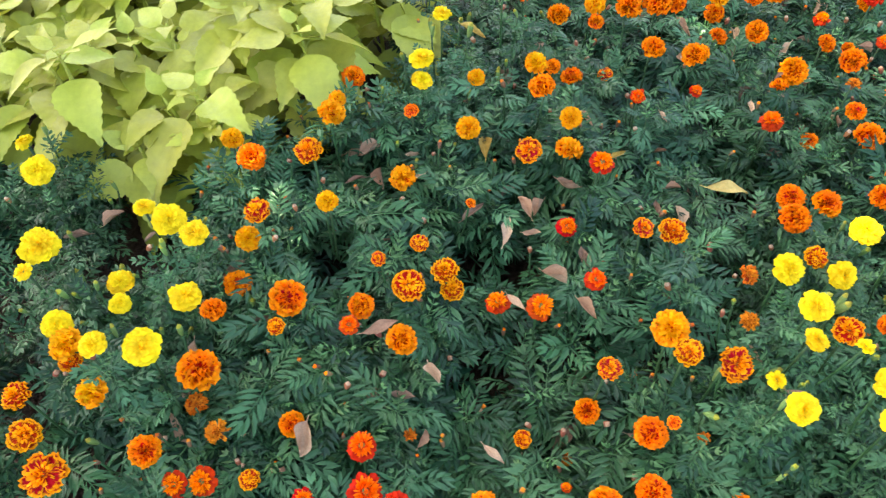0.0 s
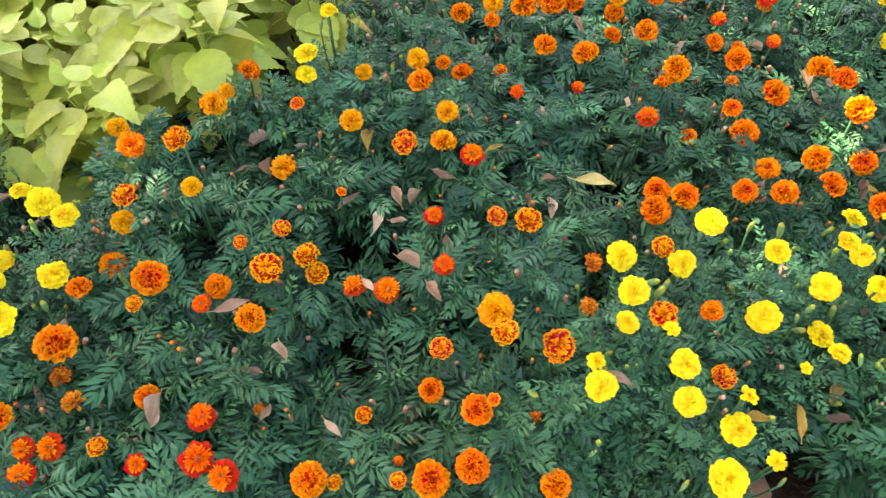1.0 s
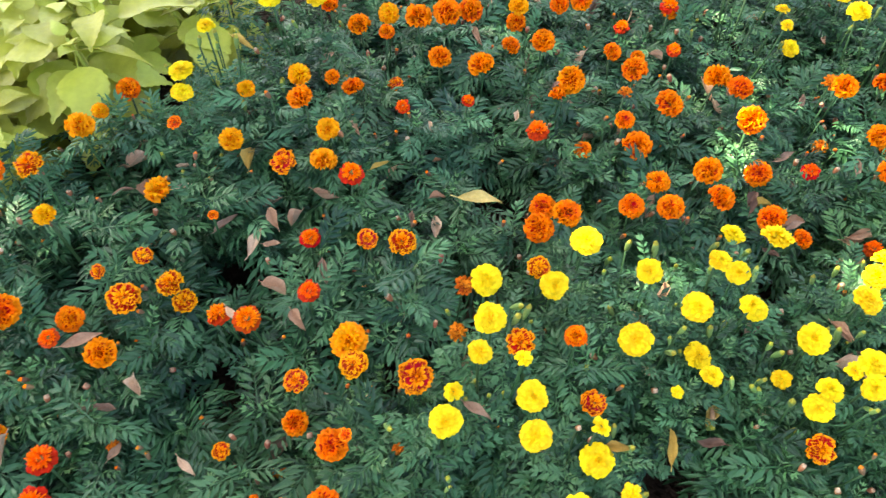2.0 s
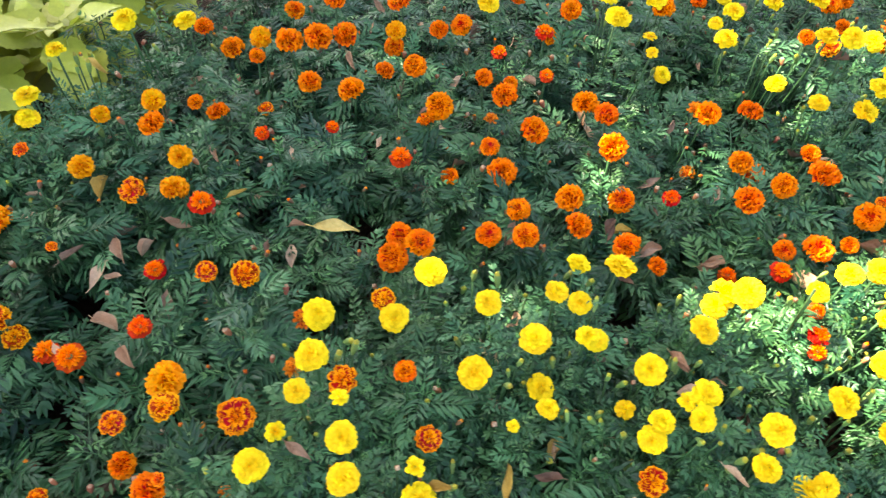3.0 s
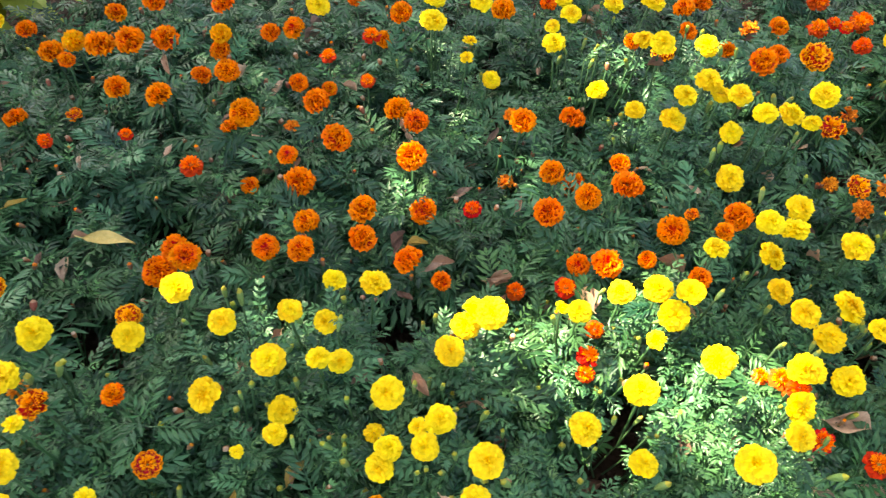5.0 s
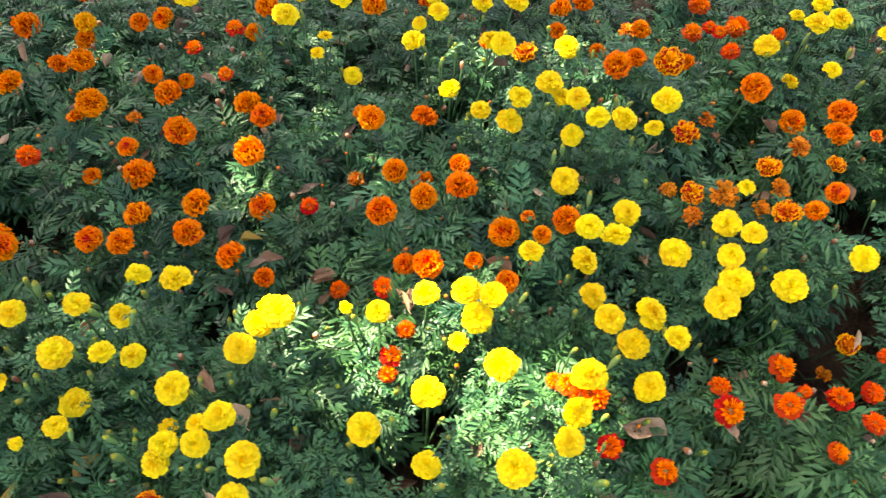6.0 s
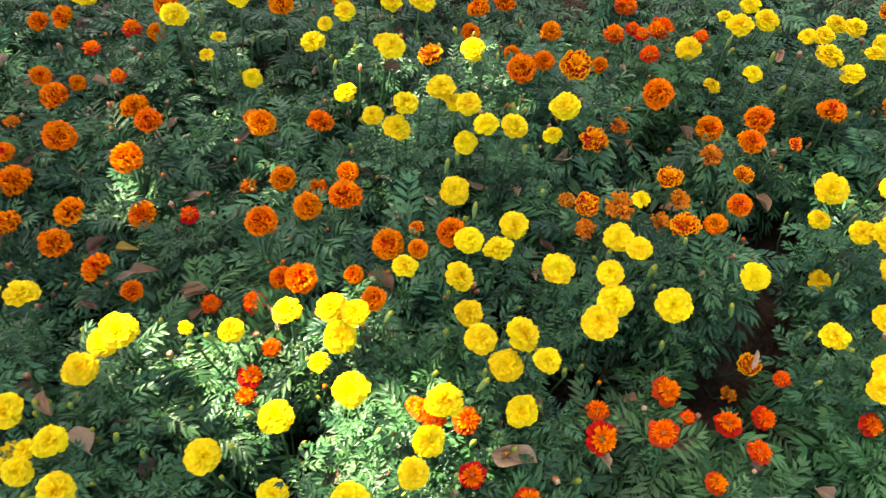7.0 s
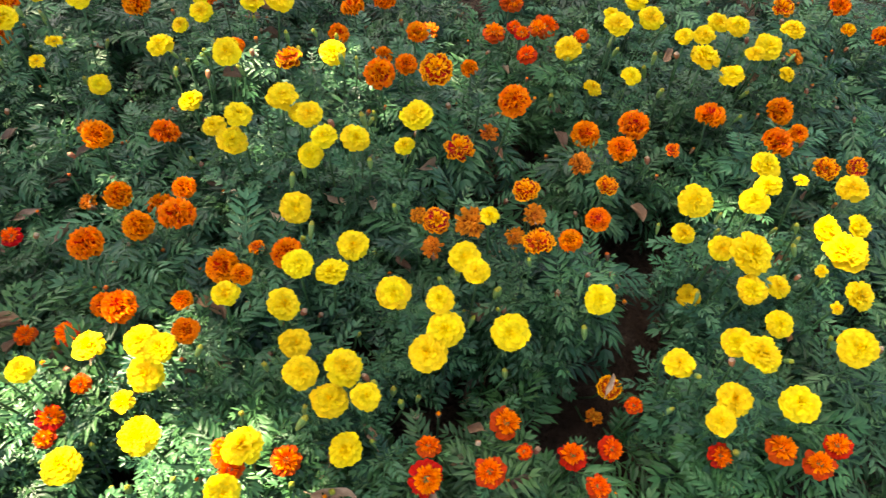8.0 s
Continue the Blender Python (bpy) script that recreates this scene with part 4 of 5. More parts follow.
marigold("orange", 1.847, 1.312, 0.295, 0.120, [
    ("b", 1.828, 1.259, 0.263, 0.057),
    ("o", 1.904, 1.237, 0.394, 0.054),
    ("b", 1.781, 1.343, 0.359, 0.062),
    ("s", 1.883, 1.310, 0.250, 0.038),
    ("o", 1.838, 1.411, 0.306, 0.034),
])
marigold("yellow", 0.183, 1.323, 0.327, 0.115, [
    ("y", 0.158, 1.255, 0.422, 0.047),
    ("y", 0.209, 1.392, 0.331, 0.048),
])
marigold("orange", 2.367, 1.326, 0.286, 0.120, [
    ("o", 2.269, 1.343, 0.295, 0.056),
    ("o", 2.417, 1.387, 0.272, 0.056),
    ("o", 2.366, 1.267, 0.311, 0.057),
    ("o", 2.416, 1.306, 0.294, 0.035),
])
marigold("yellow", 1.370, 1.336, 0.317, 0.115, [
    ("y", 1.372, 1.288, 0.310, 0.043),
    ("y", 1.297, 1.402, 0.329, 0.049),
    ("y", 1.442, 1.319, 0.401, 0.043),
])
marigold("orange", 0.505, 1.361, 0.272, 0.120, [
    ("o", 0.524, 1.423, 0.290, 0.057),
    ("o", 0.475, 1.369, 0.319, 0.061),
    ("o", 0.419, 1.364, 0.313, 0.057),
    ("o", 0.610, 1.344, 0.262, 0.041),
    ("o", 0.467, 1.279, 0.278, 0.050),
    ("o", 0.544, 1.268, 0.274, 0.054),
    ("o", 0.498, 1.478, 0.334, 0.048),
])
marigold("plain", 2.787, 1.380, 0.263, 0.115)
marigold("red", 0.936, 1.391, 0.268, 0.120, [
    ("r", 0.936, 1.336, 0.270, 0.035),
    ("r", 0.936, 1.446, 0.298, 0.045),
])
marigold("orange", 1.720, 1.391, 0.313, 0.120, [
    ("o", 1.686, 1.339, 0.346, 0.055),
    ("o", 1.729, 1.381, 0.334, 0.043),
    ("o", 1.745, 1.454, 0.346, 0.042),
])
marigold("orange", 1.478, 1.392, 0.317, 0.120, [
    ("b", 1.516, 1.411, 0.311, 0.051),
    ("o", 1.439, 1.373, 0.355, 0.034),
])
marigold("yellow", 1.598, 1.405, 0.312, 0.115, [
    ("y", 1.598, 1.405, 0.331, 0.049),
])
marigold("plain", 2.601, 1.407, 0.277, 0.115)
marigold("plain", -0.010, 1.408, 0.314, 0.115)
marigold("yellow", 1.077, 1.414, 0.309, 0.115, [
    ("y", 1.063, 1.376, 0.386, 0.052),
    ("y", 1.181, 1.367, 0.257, 0.040),
    ("y", 1.154, 1.459, 0.373, 0.046),
    ("y", 1.126, 1.314, 0.348, 0.027),
    ("y", 0.822, 1.522, 0.311, 0.052),
    ("y", 1.133, 1.374, 0.344, 0.030),
    ("y", 1.063, 1.488, 0.360, 0.047),
])
marigold("yellow", 2.254, 1.430, 0.327, 0.115, [
    ("y", 2.243, 1.398, 0.378, 0.055),
    ("y", 2.302, 1.402, 0.337, 0.046),
    ("y", 2.210, 1.444, 0.380, 0.035),
    ("y", 2.260, 1.477, 0.362, 0.041),
])
marigold("red", 0.844, 1.435, 0.246, 0.120, [
    ("r", 0.844, 1.435, 0.251, 0.039),
])
marigold("orange", 0.316, 1.438, 0.266, 0.120, [
    ("o", 0.286, 1.409, 0.258, 0.052),
    ("o", 0.413, 1.482, 0.302, 0.044),
    ("g", 0.355, 1.386, 0.299, 0.047),
    ("o", 0.211, 1.474, 0.259, 0.044),
])
marigold("yellow", 2.089, 1.471, 0.283, 0.115, [
    ("y", 2.027, 1.507, 0.292, 0.053),
    ("y", 2.081, 1.446, 0.252, 0.039),
    ("y", 2.136, 1.422, 0.304, 0.039),
    ("y", 2.110, 1.508, 0.352, 0.052),
])
marigold("orange", 0.670, 1.480, 0.258, 0.120, [
    ("o", 0.715, 1.498, 0.256, 0.044),
    ("o", 0.762, 1.507, 0.262, 0.051),
    ("g", 0.625, 1.457, 0.278, 0.045),
    ("o", 0.620, 1.439, 0.250, 0.045),
    ("o", 0.626, 1.501, 0.323, 0.051),
])
marigold("yellow", 2.379, 1.499, 0.314, 0.115, [
    ("y", 2.294, 1.511, 0.365, 0.043),
    ("y", 2.328, 1.505, 0.366, 0.045),
    ("y", 2.380, 1.468, 0.352, 0.051),
    ("y", 2.344, 1.438, 0.359, 0.036),
    ("y", 2.450, 1.480, 0.283, 0.034),
    ("y", 2.480, 1.592, 0.306, 0.049),
])
marigold("red", 2.000, 1.505, 0.276, 0.120, [
    ("r", 1.948, 1.486, 0.289, 0.044),
    ("r", 2.052, 1.524, 0.308, 0.034),
])
marigold("yellow", 1.381, 1.518, 0.306, 0.115, [
    ("y", 1.342, 1.512, 0.320, 0.046),
    ("y", 1.433, 1.540, 0.328, 0.044),
    ("y", 1.498, 1.492, 0.372, 0.054),
    ("y", 1.303, 1.492, 0.301, 0.033),
    ("y", 1.330, 1.556, 0.326, 0.040),
])
marigold("orange", 0.946, 1.525, 0.271, 0.120, [
    ("o", 0.992, 1.496, 0.318, 0.050),
    ("o", 0.956, 1.495, 0.250, 0.040),
    ("o", 0.890, 1.585, 0.286, 0.038),
])
marigold("plain", 0.140, 1.532, 0.267, 0.115)
marigold("orange", 2.479, 1.534, 0.278, 0.120, [
    ("s", 2.479, 1.534, 0.281, 0.040),
])
marigold("plain", 0.452, 1.569, 0.277, 0.115)
marigold("orange", 2.684, 1.576, 0.273, 0.115, [
    ("o", 2.664, 1.592, 0.300, 0.045),
    ("g", 2.606, 1.620, 0.290, 0.030),
])
marigold("plain", 2.859, 1.578, 0.254, 0.115)
marigold("orange", 1.662, 1.582, 0.255, 0.120, [
    ("o", 1.595, 1.514, 0.286, 0.042),
    ("o", 1.667, 1.681, 0.252, 0.051),
    ("o", 1.606, 1.620, 0.274, 0.050),
    ("o", 1.680, 1.489, 0.259, 0.038),
    ("s", 1.763, 1.608, 0.236, 0.048),
])
marigold("orange", 1.258, 1.598, 0.274, 0.120, [
    ("o", 1.204, 1.556, 0.296, 0.055),
    ("o", 1.312, 1.639, 0.259, 0.040),
])
marigold("red", 1.938, 1.611, 0.256, 0.120, [
    ("r", 1.996, 1.597, 0.274, 0.058),
    ("r", 1.892, 1.570, 0.272, 0.053),
    ("r", 1.933, 1.590, 0.269, 0.035),
    ("r", 1.932, 1.688, 0.265, 0.059),
    ("r", 1.975, 1.575, 0.285, 0.046),
    ("r", 1.945, 1.560, 0.280, 0.036),
])
marigold("yellow", 2.163, 1.613, 0.293, 0.115, [
    ("y", 2.190, 1.573, 0.323, 0.052),
    ("y", 2.170, 1.634, 0.316, 0.044),
    ("y", 2.129, 1.631, 0.286, 0.035),
])
marigold("plain", 0.637, 1.648, 0.265, 0.115)
marigold("plain", 0.270, 1.655, 0.263, 0.115)
marigold("plain", 1.070, 1.669, 0.287, 0.115)
marigold("plain", 0.801, 1.672, 0.261, 0.115)
marigold("orange", 2.572, 1.691, 0.279, 0.115, [
    ("b", 2.484, 1.669, 0.300, 0.047),
    ("o", 2.607, 1.686, 0.300, 0.047),
])
marigold("plain", 2.355, 1.714, 0.302, 0.115)
marigold("plain", 1.440, 1.723, 0.275, 0.115)
marigold("plain", 1.746, 1.752, 0.239, 0.115)
marigold("plain", 0.454, 1.764, 0.276, 0.115)
marigold("plain", 2.739, 1.768, 0.263, 0.115)
marigold("plain", 2.127, 1.788, 0.277, 0.115)
marigold("plain", 0.933, 1.791, 0.267, 0.115)
marigold("plain", 1.190, 1.792, 0.268, 0.115)
marigold("plain", 1.935, 1.812, 0.250, 0.115)
marigold("plain", 1.583, 1.826, 0.244, 0.115)
marigold("plain", 0.645, 1.828, 0.261, 0.115)
marigold("plain", 1.386, 1.868, 0.257, 0.115)
marigold("plain", 2.865, 1.885, 0.248, 0.115)
marigold("plain", 2.456, 1.886, 0.273, 0.115)
marigold("plain", 2.304, 1.898, 0.279, 0.115)
marigold("plain", 1.793, 1.912, 0.238, 0.115)
marigold("plain", 0.807, 1.914, 0.254, 0.115)
marigold("plain", 2.630, 1.918, 0.255, 0.115)
marigold("plain", 1.090, 1.921, 0.254, 0.115)
marigold("plain", 1.991, 1.974, 0.250, 0.115)
marigold("plain", 0.484, 1.992, 0.248, 0.115)
marigold("plain", 1.539, 2.013, 0.245, 0.115)
marigold("plain", 2.167, 2.016, 0.255, 0.115)
marigold("plain", 1.253, 2.027, 0.248, 0.115)
for place in BED:
    grow(*place)

# ---- lime-leaved foliage plants ----


def lime_leaf(seed):
    """A saw-toothed, pointed oval leaf one unit long with a sunken rib, raised veins and wavy flanks."""
    g = np.random.default_rng(seed)
    nv, nu = 20, 7
    v, f = [], []
    droop, cup, wob = g.uniform(0.15, 0.5), g.uniform(-0.15, 0.35), g.uniform(0, 6.28)
    for j in range(nv + 1):
        s = j / nv
        w = 0.35 * math.sin(math.pi * min(1.0, s ** 0.62)) ** 1.05 * (1 - 0.18 * s) if 0 < j < nv else 0.004
        tooth = 0.020 if j % 2 else -0.008
        for i in range(nu):
            u = -1 + 2 * i / (nu - 1)
            edge = abs(u) > 0.95 and 0 < j < nv
            ww = w + (tooth if edge else 0)
            vein = 0.012 * math.cos(s * 38 - abs(u) * 6) * (1 - abs(u))
            z = cup * w * u * u - 0.035 * (1 - abs(u)) * (w / 0.36) + vein + 0.05 * u * math.sin(5 * s + wob) * w / 0.36 - droop * s * s
            v.append((s + (0.012 if edge and j % 2 else 0.0), u * ww, z))
    for j in range(nv):
        for i in range(nu - 1):
            a = j * nu + i
            f.append((a, a + 1, a + nu + 1, a + nu))
    b = len(v)
    pv, pf = tube([(-0.28, 0, -0.02), (-0.1, 0, 0.0), (0.05, 0, -0.035)], [0.018, 0.016, 0.012], 5)
    return mesh_of("leaf", v + [tuple(p) for p in pv], f + [tuple(i + b for i in q) for q in pf], LIME)


LIME_LEAVES = [lime_leaf(40 + i) for i in range(7)]


def lime_plant(x, y, h, size):
    plant = tagged(new("coleus_plant"), "lime green coleus with broad toothed leaves", "coleus", "lime foliage plants", "thing")
    plant.location = (x, y, 0)
    for _ in range(3):
        th = rng.uniform(0, 6.28)
        off = 0.075 * rng.uniform(0.3, 1.0)
        top = Vector((off * math.cos(th), off * math.sin(th), h * rng.uniform(0.86, 1.03)))
        sv, sf = tube([(top.x * 0.3, top.y * 0.3, 0.0), top * 0.55, top], [0.006, 0.005, 0.0025], 6)
        child("stem", mesh_of("stem", sv, sf, LIME), plant)
        turn = rng.uniform(0, 3.14)
        for k, (down, ln, rise) in enumerate([(0.0, 0.45, 40), (0.010, 0.80, 16), (0.040, 1.08, -2), (0.085, 1.15, -14), (0.140, 1.05, -24)]):
            turn += math.pi / 2 + rng.normal(0, 0.2)
            for half in (0, math.pi):
                az = turn + half + rng.normal(0, 0.18)
                n = rng.uniform(0.8, 1.12) * ln * size
                p = Vector((top.x + 0.26 * n * math.cos(az), top.y + 0.26 * n * math.sin(az), top.z - down))
                m = Matrix.Translation(p) @ Matrix.Rotation(az, 4, "Z") @ Matrix.Rotation(-radians(rise + rng.normal(0, 9)), 4, "Y") @ Matrix.Rotation(rng.normal(0, 0.22), 4, "X")
                child("leaf", LIME_LEAVES[rng.integers(7)], plant, m @ Matrix.Diagonal((n, n, n, 1)))


def lime_bed():
    for row in range(7):
        for col in range(12):
            x = -1.20 + 0.17 * col + 0.085 * (row % 2) + rng.uniform(-0.03, 0.03)
            y = 0.97 + 0.145 * row + rng.uniform(-0.03, 0.03)
            edge = 1.04 if x < -0.45 else 0.99 + 0.70 * (x + 0.45) if x < -0.10 else 1.24 + 4.2 * (x + 0.10) if x < 0.0 else 1.66 + 0.6 * x
            if y > edge and x < 0.03:
                lime_plant(x, y, rng.uniform(0.30, 0.37), rng.uniform(0.102, 0.130))


lime_bed()
lime_plant(-0.46, 0.99, 0.27, 0.09)
lime_plant(-0.33, 1.07, 0.28, 0.085)

# ---- fallen leaves ----


def fallen_leaf(seed, ratio):
    """A dry leaf one unit long, curled along and across, with a stalk and a raised rib."""
    g = np.random.default_rng(seed)
    nv, nu = 10, 7
    v, f = [], []
    curl, roll, twist = g.uniform(-0.9, 0.9), g.uniform(0.6, 2.4), g.uniform(-1.2, 1.2)
    for side in (1, -1):
        for j in range(nv + 1):
            s = j / nv
            w = ratio * math.sin(math.pi * s ** 0.85) ** 0.8 if 0 < j < nv else 0.006
            w *= 1 + 0.12 * math.sin(9 * s + seed) + 0.05 * math.sin(31 * s + seed)
            for i in range(nu):
                u = -1 + 2 * i / (nu - 1)
                a = twist * (s - 0.5)
                y0, z0 = u * w, roll * w * u * u + 0.02 * math.sin(7 * s + 3 * u + seed)
                y1, z1 = y0 * math.cos(a) - z0 * math.sin(a), y0 * math.sin(a) + z0 * math.cos(a)
                v.append((s - 0.5, y1, z1 + curl * (s - 0.5) ** 2 + side * 0.004))
    n = (nv + 1) * nu
    for j in range(nv):
        for i in range(nu - 1):
            a = j * nu + i
            f.append((a, a + 1, a + nu + 1, a + nu))
            f.append((n + a, n + a + nu, n + a + nu + 1, n + a + 1))
    b = len(v)
    pv, pf = tube([(-0.66, 0.02, 0.25 * curl + 0.02), (-0.5, 0, 0.25 * curl), (0.1, 0, 0.004), (0.45, 0, 0.2 * curl)], [0.010, 0.013, 0.010, 0.004], 5)
    return v + [tuple(p) for p in pv], f + [tuple(i + b for i in q) for q in pf]


DRY = {"pink": DRY_PINK, "yellow": DRY_YELLOW, "brown": DRY_BROWN}
FALLEN = {k: [mesh_of("dry_leaf", *fallen_leaf(60 + i, r), m) for i, r in enumerate((0.14, 0.19, 0.12, 0.24, 0.17))] for k, m in DRY.items()}
DRY_LABELS = {
    "pink": "dry curled pinkish tan leaf lying on the foliage", "yellow": "fallen ochre yellow leaf caught on the foliage", "brown": "withered brown fallen leaf between the plants",
}


def dry_leaf(colour, x, y, z, length, turn=None, tilt=0.3, shape=None):
    ob = new("dry_leaf", FALLEN[colour][rng.integers(5) if shape is None else shape])
    turn = rng.uniform(0, 360) if turn is None else turn
    normal = Vector((rng.normal(0, tilt), rng.normal(-0.2, tilt), 1))
    bend = Vector((0, 0, 1)).rotation_difference(normal).to_matrix().to_4x4()
    ob.matrix_world = Matrix.Translation((x, y, z)) @ bend @ Matrix.Rotation(radians(turn), 4, "Z") @ Matrix.Diagonal((length, length, length, 1))
    return tagged(ob, DRY_LABELS[colour], "dry leaf", "fallen leaves", "thing")


dry_leaf("yellow", 0.108, 1.198, 0.353, 0.053, -30, 0.15, 2)
dry_leaf("yellow", 0.139, 1.011, 0.245, 0.056, 95, 0.15, 1)
dry_leaf("yellow", 0.555, 0.930, 0.253, 0.079, 3, 0.15, 0)
dry_leaf("pink", 0.180, 0.841, 0.228, 0.064, 80, 0.15, 0)
dry_leaf("pink", 0.208, 0.874, 0.248, 0.045, 120, 0.15, 1)
dry_leaf("pink", 0.321, 1.081, 0.259, 0.041, -55, 0.15, 2)
dry_leaf("brown", 0.273, 0.518, 0.142, 0.056, 55, 0.15, 1)
dry_leaf("pink", 0.164, 0.459, 0.216, 0.038, -40, 0.15, 0)
dry_leaf("pink", -0.068, 1.006, 0.230, 0.045, 30, 0.15, 3)
dry_leaf("pink", 0.000, 0.603, 0.296, 0.056, 30, 0.15, 0)
dry_leaf("pink", 0.293, 0.661, 0.277, 0.041, -50, 0.15, 1)
dry_leaf("pink", 0.247, 0.712, 0.278, 0.041, -20, 0.15, 3)
dry_leaf("pink", 1.681, 0.670, 0.219, 0.064, -10, 0.15, 3)
dry_leaf("yellow", 1.051, 0.977, 0.210, 0.038, 10, 0.15, 1)
dry_leaf("pink", 1.071, 0.674, 0.289, 0.038, -55, 0.15, 1)
dry_leaf("pink", 1.184, 0.900, 0.217, 0.038, 0, 0.15, 3)
dry_leaf("pink", 0.538, 1.361, 0.263, 0.053, -65, 0.15, 2)
dry_leaf("brown", 0.800, 1.524, 0.227, 0.053, 60, 0.15, 1)
dry_leaf("brown", 0.695, 1.092, 0.177, 0.045, 20, 0.15, 1)
dry_leaf("pink", 0.932, 0.649, 0.173, 0.030, 0, 0.15, 1)
dry_leaf("pink", 1.470, 0.934, 0.227, 0.049, -30, 0.15, 3)
dry_leaf("pink", 1.094, 0.932, 0.216, 0.045, 20, 0.15, 1)
dry_leaf("yellow", 0.903, 0.583, 0.189, 0.045, 60, 0.15, 1)
dry_leaf("brown", 1.021, 0.954, 0.242, 0.045, 70, 0.15, 0)
dry_leaf("pink", 0.478, 0.900, 0.209, 0.045, 100, 0.15, 1)
dry_leaf("pink", 1.072, 0.672, 0.295, 0.034, -55, 0.15, 0)
dry_leaf("pink", 0.900, 0.579, 0.193, 0.030, 90, 0.15, 2)
dry_leaf("yellow", 0.828, 0.521, 0.213, 0.053, 85, 0.15, 2)
dry_leaf("brown", 0.556, 0.520, 0.310, 0.045, -35, 0.15, 0)
dry_leaf("yellow", 0.736, 0.484, 0.294, 0.034, 0, 0.15, 1)
dry_leaf("pink", 1.115, 0.512, 0.283, 0.038, -45, 0.15, 2)
dry_leaf("pink", 0.240, 1.289, 0.255, 0.034, 55, 0.15, 1)
dry_leaf("brown", 0.796, 1.521, 0.228, 0.045, 60, 0.15, 1)
dry_leaf("brown", 0.695, 1.207, 0.276, 0.030, 30, 0.15, 0)
dry_leaf("yellow", 0.373, 1.005, 0.245, 0.038, 35, 0.15, 2)
dry_leaf("pink", 0.901, 1.331, 0.250, 0.030, -20, 0.15, 3)
dry_leaf("brown", 1.741, 0.909, 0.300, 0.022, 0, 0.15, 1)
dry_leaf("brown", 1.082, 0.910, 0.239, 0.038, 20, 0.15, 0)
dry_leaf("brown", 1.021, 0.961, 0.243, 0.038, 60, 0.15, 1)
dry_leaf("pink", 1.133, 1.489, 0.237, 0.026, 0, 0.15, 1)
dry_leaf("brown", 1.460, 1.270, 0.376, 0.030, 0, 0.15, 3)
dry_leaf("pink", 2.026, 0.627, 0.222, 0.045, 30, 0.15, 1)
dry_leaf("brown", 2.039, 0.696, 0.174, 0.038, -30, 0.15, 0)
dry_leaf("brown", 1.334, 0.624, 0.060, 0.053, 20, 0.15, 1)
dry_leaf("brown", 1.223, 1.045, 0.239, 0.038, 70, 0.15, 4)
dry_leaf("pink", 1.191, 0.898, 0.228, 0.038, 0, 0.15, 3)
dry_leaf("pink", 0.219, 0.817, 0.248, 0.030, 0, 0.15, 4)
dry_leaf("pink", 0.033, 0.947, 0.236, 0.038, 10, 0.15, 0)
dry_leaf("brown", 0.438, 0.907, 0.218, 0.030, 90, 0.15, 4)
dry_leaf("pink", 0.478, 0.969, 0.207, 0.030, 10, 0.15, 1)
dry_leaf("pink", 0.616, 1.102, 0.282, 0.030, 80, 0.15, 4)
dry_leaf("pink", 0.076, 0.559, 0.247, 0.034, -60, 0.15, 3)
dry_leaf("pink", 0.191, 0.671, 0.269, 0.038, -45, 0.15, 0)
dry_leaf("pink", 0.461, 1.085, 0.265, 0.030, -70, 0.15, 2)
dry_leaf("pink", -0.452, 0.790, 0.274, 0.038, 50, 0.15, 1)


def litter():
    for _ in range(70):
        x, y = rng.uniform(-0.7, 2.5), rng.uniform(0.4, 1.8)
        dry_leaf("brown" if rng.random() < 0.75 else "pink", x, y, rng.uniform(0.035, 0.05), rng.uniform(0.05, 0.09), tilt=0.25)


def caught_leaves():
    """Dry leaves that slipped down between the shoots and rest on the lower foliage."""
    for _ in range(190):
        x, y = rng.uniform(-0.6, 2.5), rng.uniform(0.4, 1.75)
        if y > 0.95 + 0.5 * max(0.0, x + 0.5) and x < 0.2:
            continue
        dry_leaf("brown" if rng.random() < 0.4 else "pink", x, y, rng.uniform(0.16, 0.24), rng.uniform(0.024, 0.052), tilt=0.4)


litter()
caught_leaves()

# ---- the tree that shades the bed ----


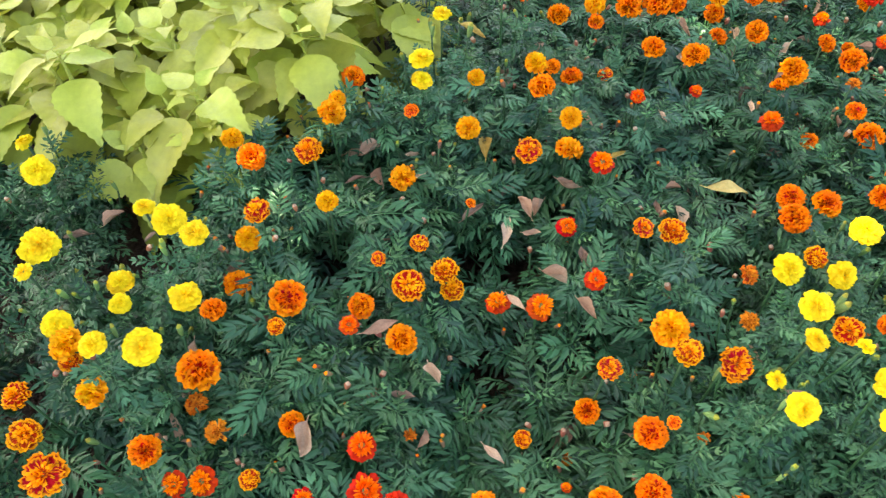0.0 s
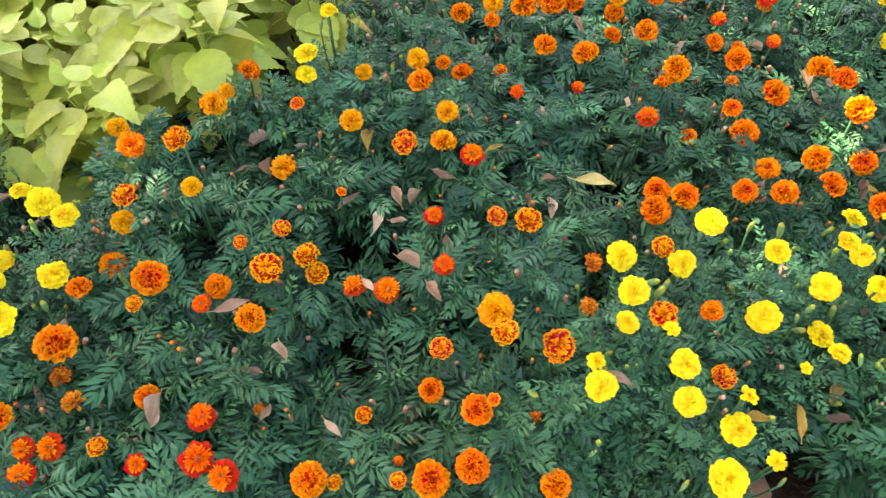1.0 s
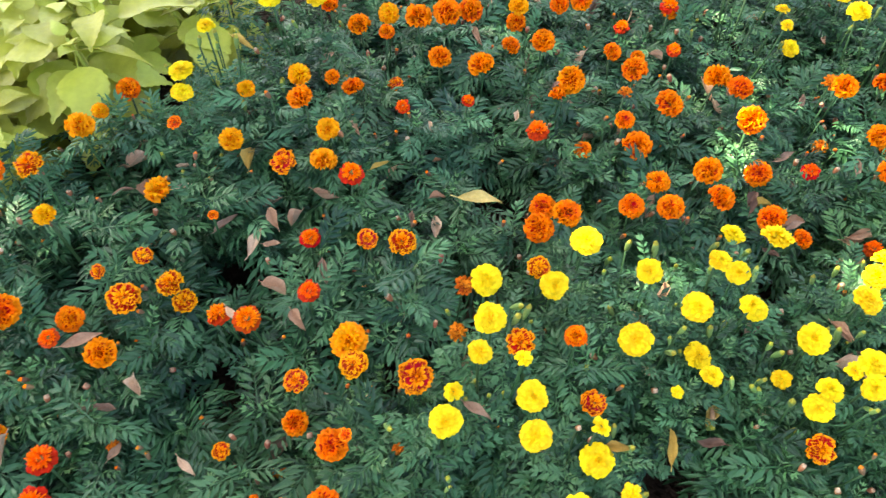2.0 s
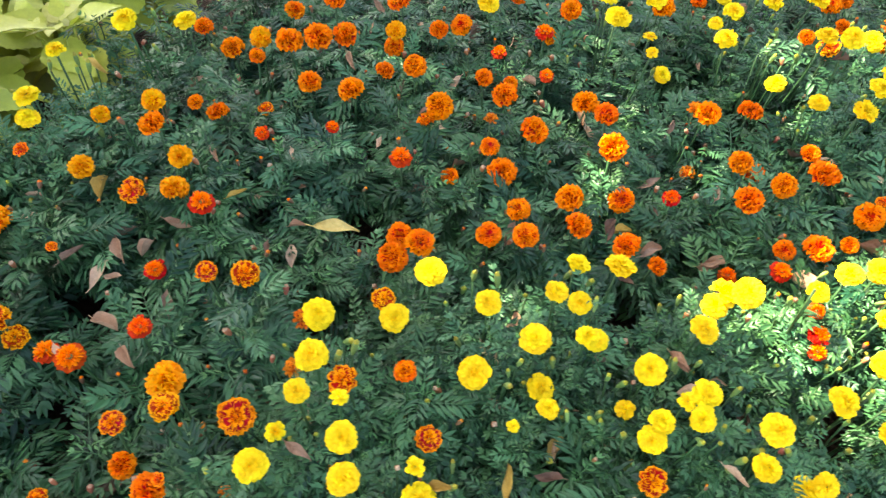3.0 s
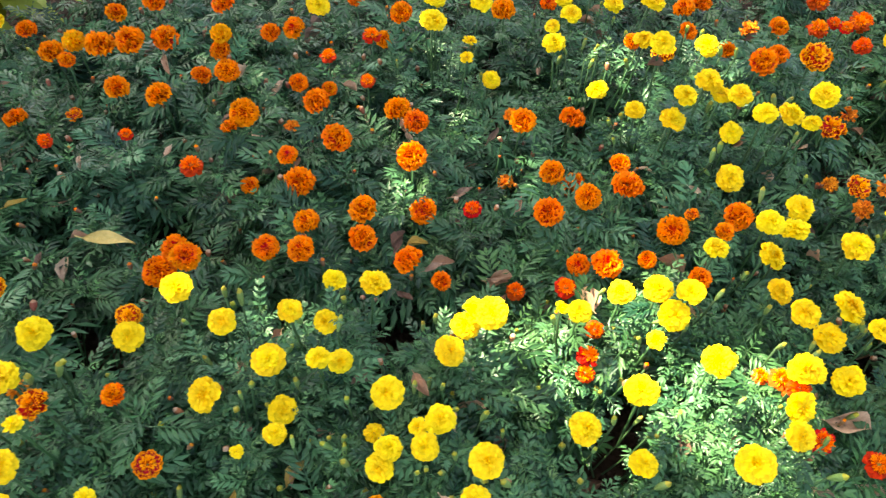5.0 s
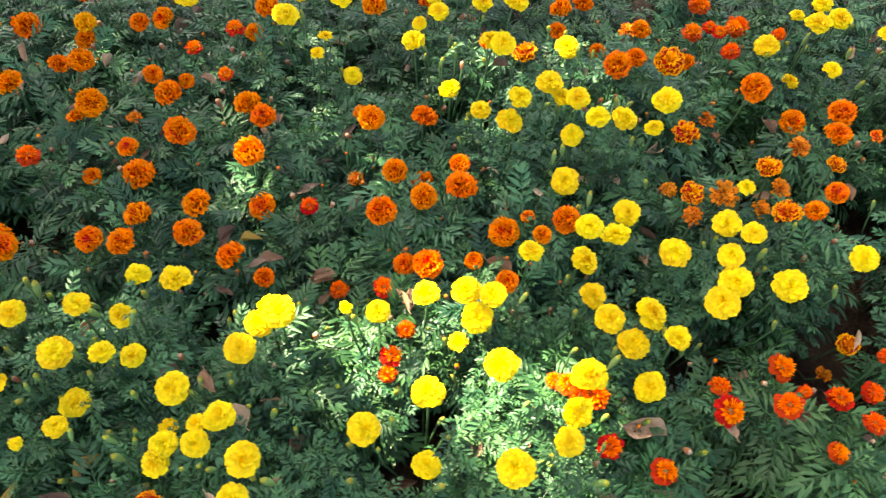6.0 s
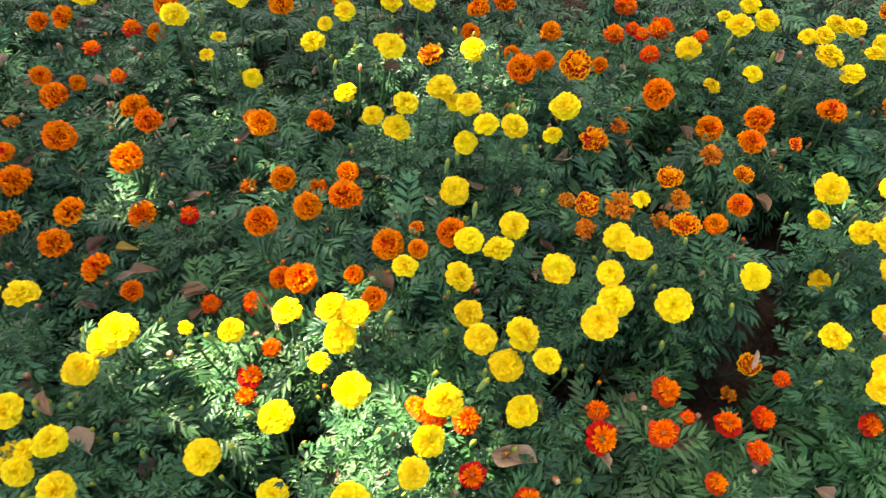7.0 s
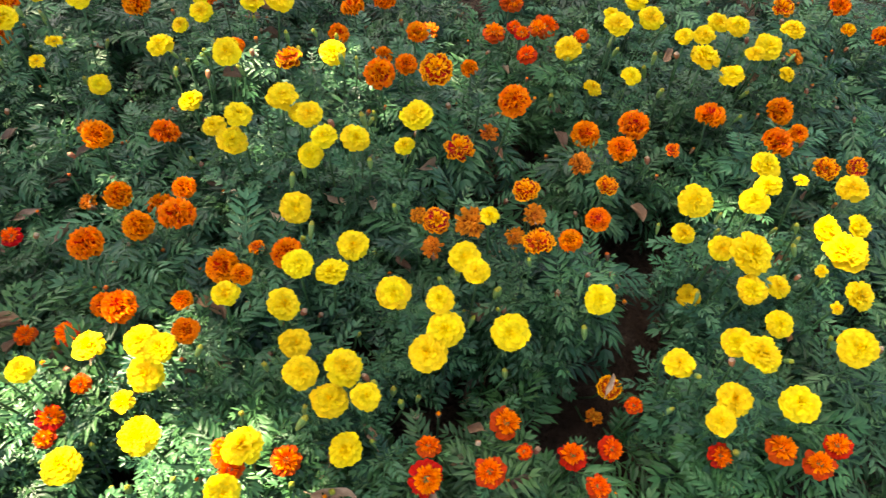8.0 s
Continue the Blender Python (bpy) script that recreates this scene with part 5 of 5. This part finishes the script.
def shade_tree():
    """A tree outside the view: trunk, limbs and a crown of leaf clumps, open where the sun comes through to the bed."""
    tree = tagged(new("shade_tree"), "tall leafy tree that shades the flower bed", "tree", kind="thing")
    mid = Vector((0.9, 1.0, 0.3)) + SUN_DIR * 6.2
    foot = Vector((mid.x - 0.7, mid.y + 0.5, 0))
    tree.location = foot
    v, f = tube([(0, 0, -0.05), (0.02, 0.0, 0.25), (0.05, 0.03, 1.5), (0.2, -0.1, 3.2), (0.5, -0.3, 4.9)], [0.27, 0.20, 0.17, 0.14, 0.06], 12)
    child("trunk", mesh_of("trunk", v, f, BARK), tree)
    for a in range(9):
        th, low = a * 2.4 + 0.2, 2.7 + 0.16 * a
        reach = 1.9 - 0.08 * a
        v, f = tube([(0.15, -0.06, low), (0.5 * reach * math.cos(th) + 0.3, 0.5 * reach * math.sin(th) - 0.2, low + 0.75), (reach * math.cos(th) + 0.6, reach * math.sin(th) - 0.4, low + 1.15 + 0.35 * math.cos(th))], [0.075, 0.05, 0.012], 7)
        child("limb", mesh_of("limb", v, f, BARK), tree)
    side = np.array(SUN_DIR.cross(Vector((0, 0, 1))).normalized())
    rise = np.cross(side, np.array(SUN_DIR))
    # gaps in the crown, by the sun spots that they throw on the bed: x, y, half width, half depth
    clear = [
        (1.225, 0.765, 0.088, 0.068), (1.250, 0.690, 0.040, 0.036), (1.400, 0.845, 0.062, 0.045), (1.400, 0.785, 0.032, 0.030),
        (1.425, 0.705, 0.070, 0.050), (1.490, 0.620, 0.060, 0.055), (1.580, 0.730, 0.035, 0.040), (1.005, 1.120, 0.068, 0.052),
        (2.235, 1.235, 0.034, 0.026), (0.820, 0.835, 0.040, 0.028), (0.110, 1.540, 0.060, 0.030), (1.050, 1.540, 0.050, 0.028),
    ]
    broken = [
        (1.300, 1.430, 0.055, 0.035), (1.450, 1.390, 0.065, 0.045), (1.420, 1.285, 0.035, 0.030), (1.080, 1.340, 0.035, 0.030),
        (2.345, 1.215, 0.026, 0.020), (2.310, 1.080, 0.020, 0.018), (2.440, 1.065, 0.022, 0.020), (2.400, 0.905, 0.016, 0.014),
        (0.780, 0.755, 0.035, 0.022), (0.690, 1.375, 0.045, 0.030), (0.550, 1.530, 0.050, 0.030), (-0.210, 0.830, 0.030, 0.025),
        (1.650, 1.410, 0.040, 0.030), (1.760, 1.600, 0.040, 0.030), (1.570, 0.650, 0.035, 0.035), (0.700, 1.240, 0.030, 0.024), (0.860, 1.430, 0.034, 0.026), (0.950, 1.290, 0.026, 0.024), (1.200, 1.190, 0.030, 0.022),
    ]
    g = np.random.default_rng(3)
    # leaves stand in clumps round many twig ends, which fill the crown and fray its outline
    n, twigs = 78000, 1500
    ball = g.normal(0, 1, (twigs, 3))
    ball *= (g.uniform(0.0, 1.0, (twigs, 1)) ** 0.38) / np.linalg.norm(ball, axis=1, keepdims=True)
    ends = ball * np.array((3.5, 2.7, 1.15)) * (1 + 0.12 * np.sin(5 * ball[:, :1] + 3 * ball[:, 1:2]))
    pick = ends[g.integers(twigs, size=n)] + g.normal(0, 0.17, (n, 3))
    axes = np.stack([side, rise, np.array(SUN_DIR)])
    p = np.array(mid) + pick @ axes
    size = g.uniform(0.05, 0.09, n)
    keep = np.ones(n, bool)
    fall = p - np.array(SUN_DIR) * ((p[:, 2:] - 0.26) / SUN_DIR.z)
    for spots, left in ((clear, 0.0), (broken, 0.05)):
        stays = g.random(n) < left
        for cx, cy, rx, ry in spots:
            dx, dy = fall[:, 0] - cx, fall[:, 1] - cy
            frayed = 1 + 0.22 * np.sin(3 * np.arctan2(dy, dx) + 40 * cx)
            keep &= (np.hypot(dx / (rx + 0.5 * size), dy / (ry + 0.5 * size)) > frayed) | stays
    p, size = p[keep], size[keep][:, None]
    d = g.normal(0, 1, p.shape)
    d /= np.linalg.norm(d, axis=1, keepdims=True)
    e = np.cross(d, g.normal(0, 1, p.shape))
    e /= np.linalg.norm(e, axis=1, keepdims=True)
    fold = 0.12 * size * np.cross(d, e)
    verts = np.stack([p - d * size, p + e * size * 0.5 + fold, p + d * size, p - e * size * 0.5 + fold], 1).reshape(-1, 3) - np.array(foot)
    i = 4 * np.arange(len(p))[:, None]
    tris = np.concatenate([i + np.array((0, 1, 2)), i + np.array((0, 2, 3))])
    crown = child("crown", tri_mesh("crown", verts, tris, TREE_LEAF), tree)
    tagged(crown, kind="stuff")


shade_tree()
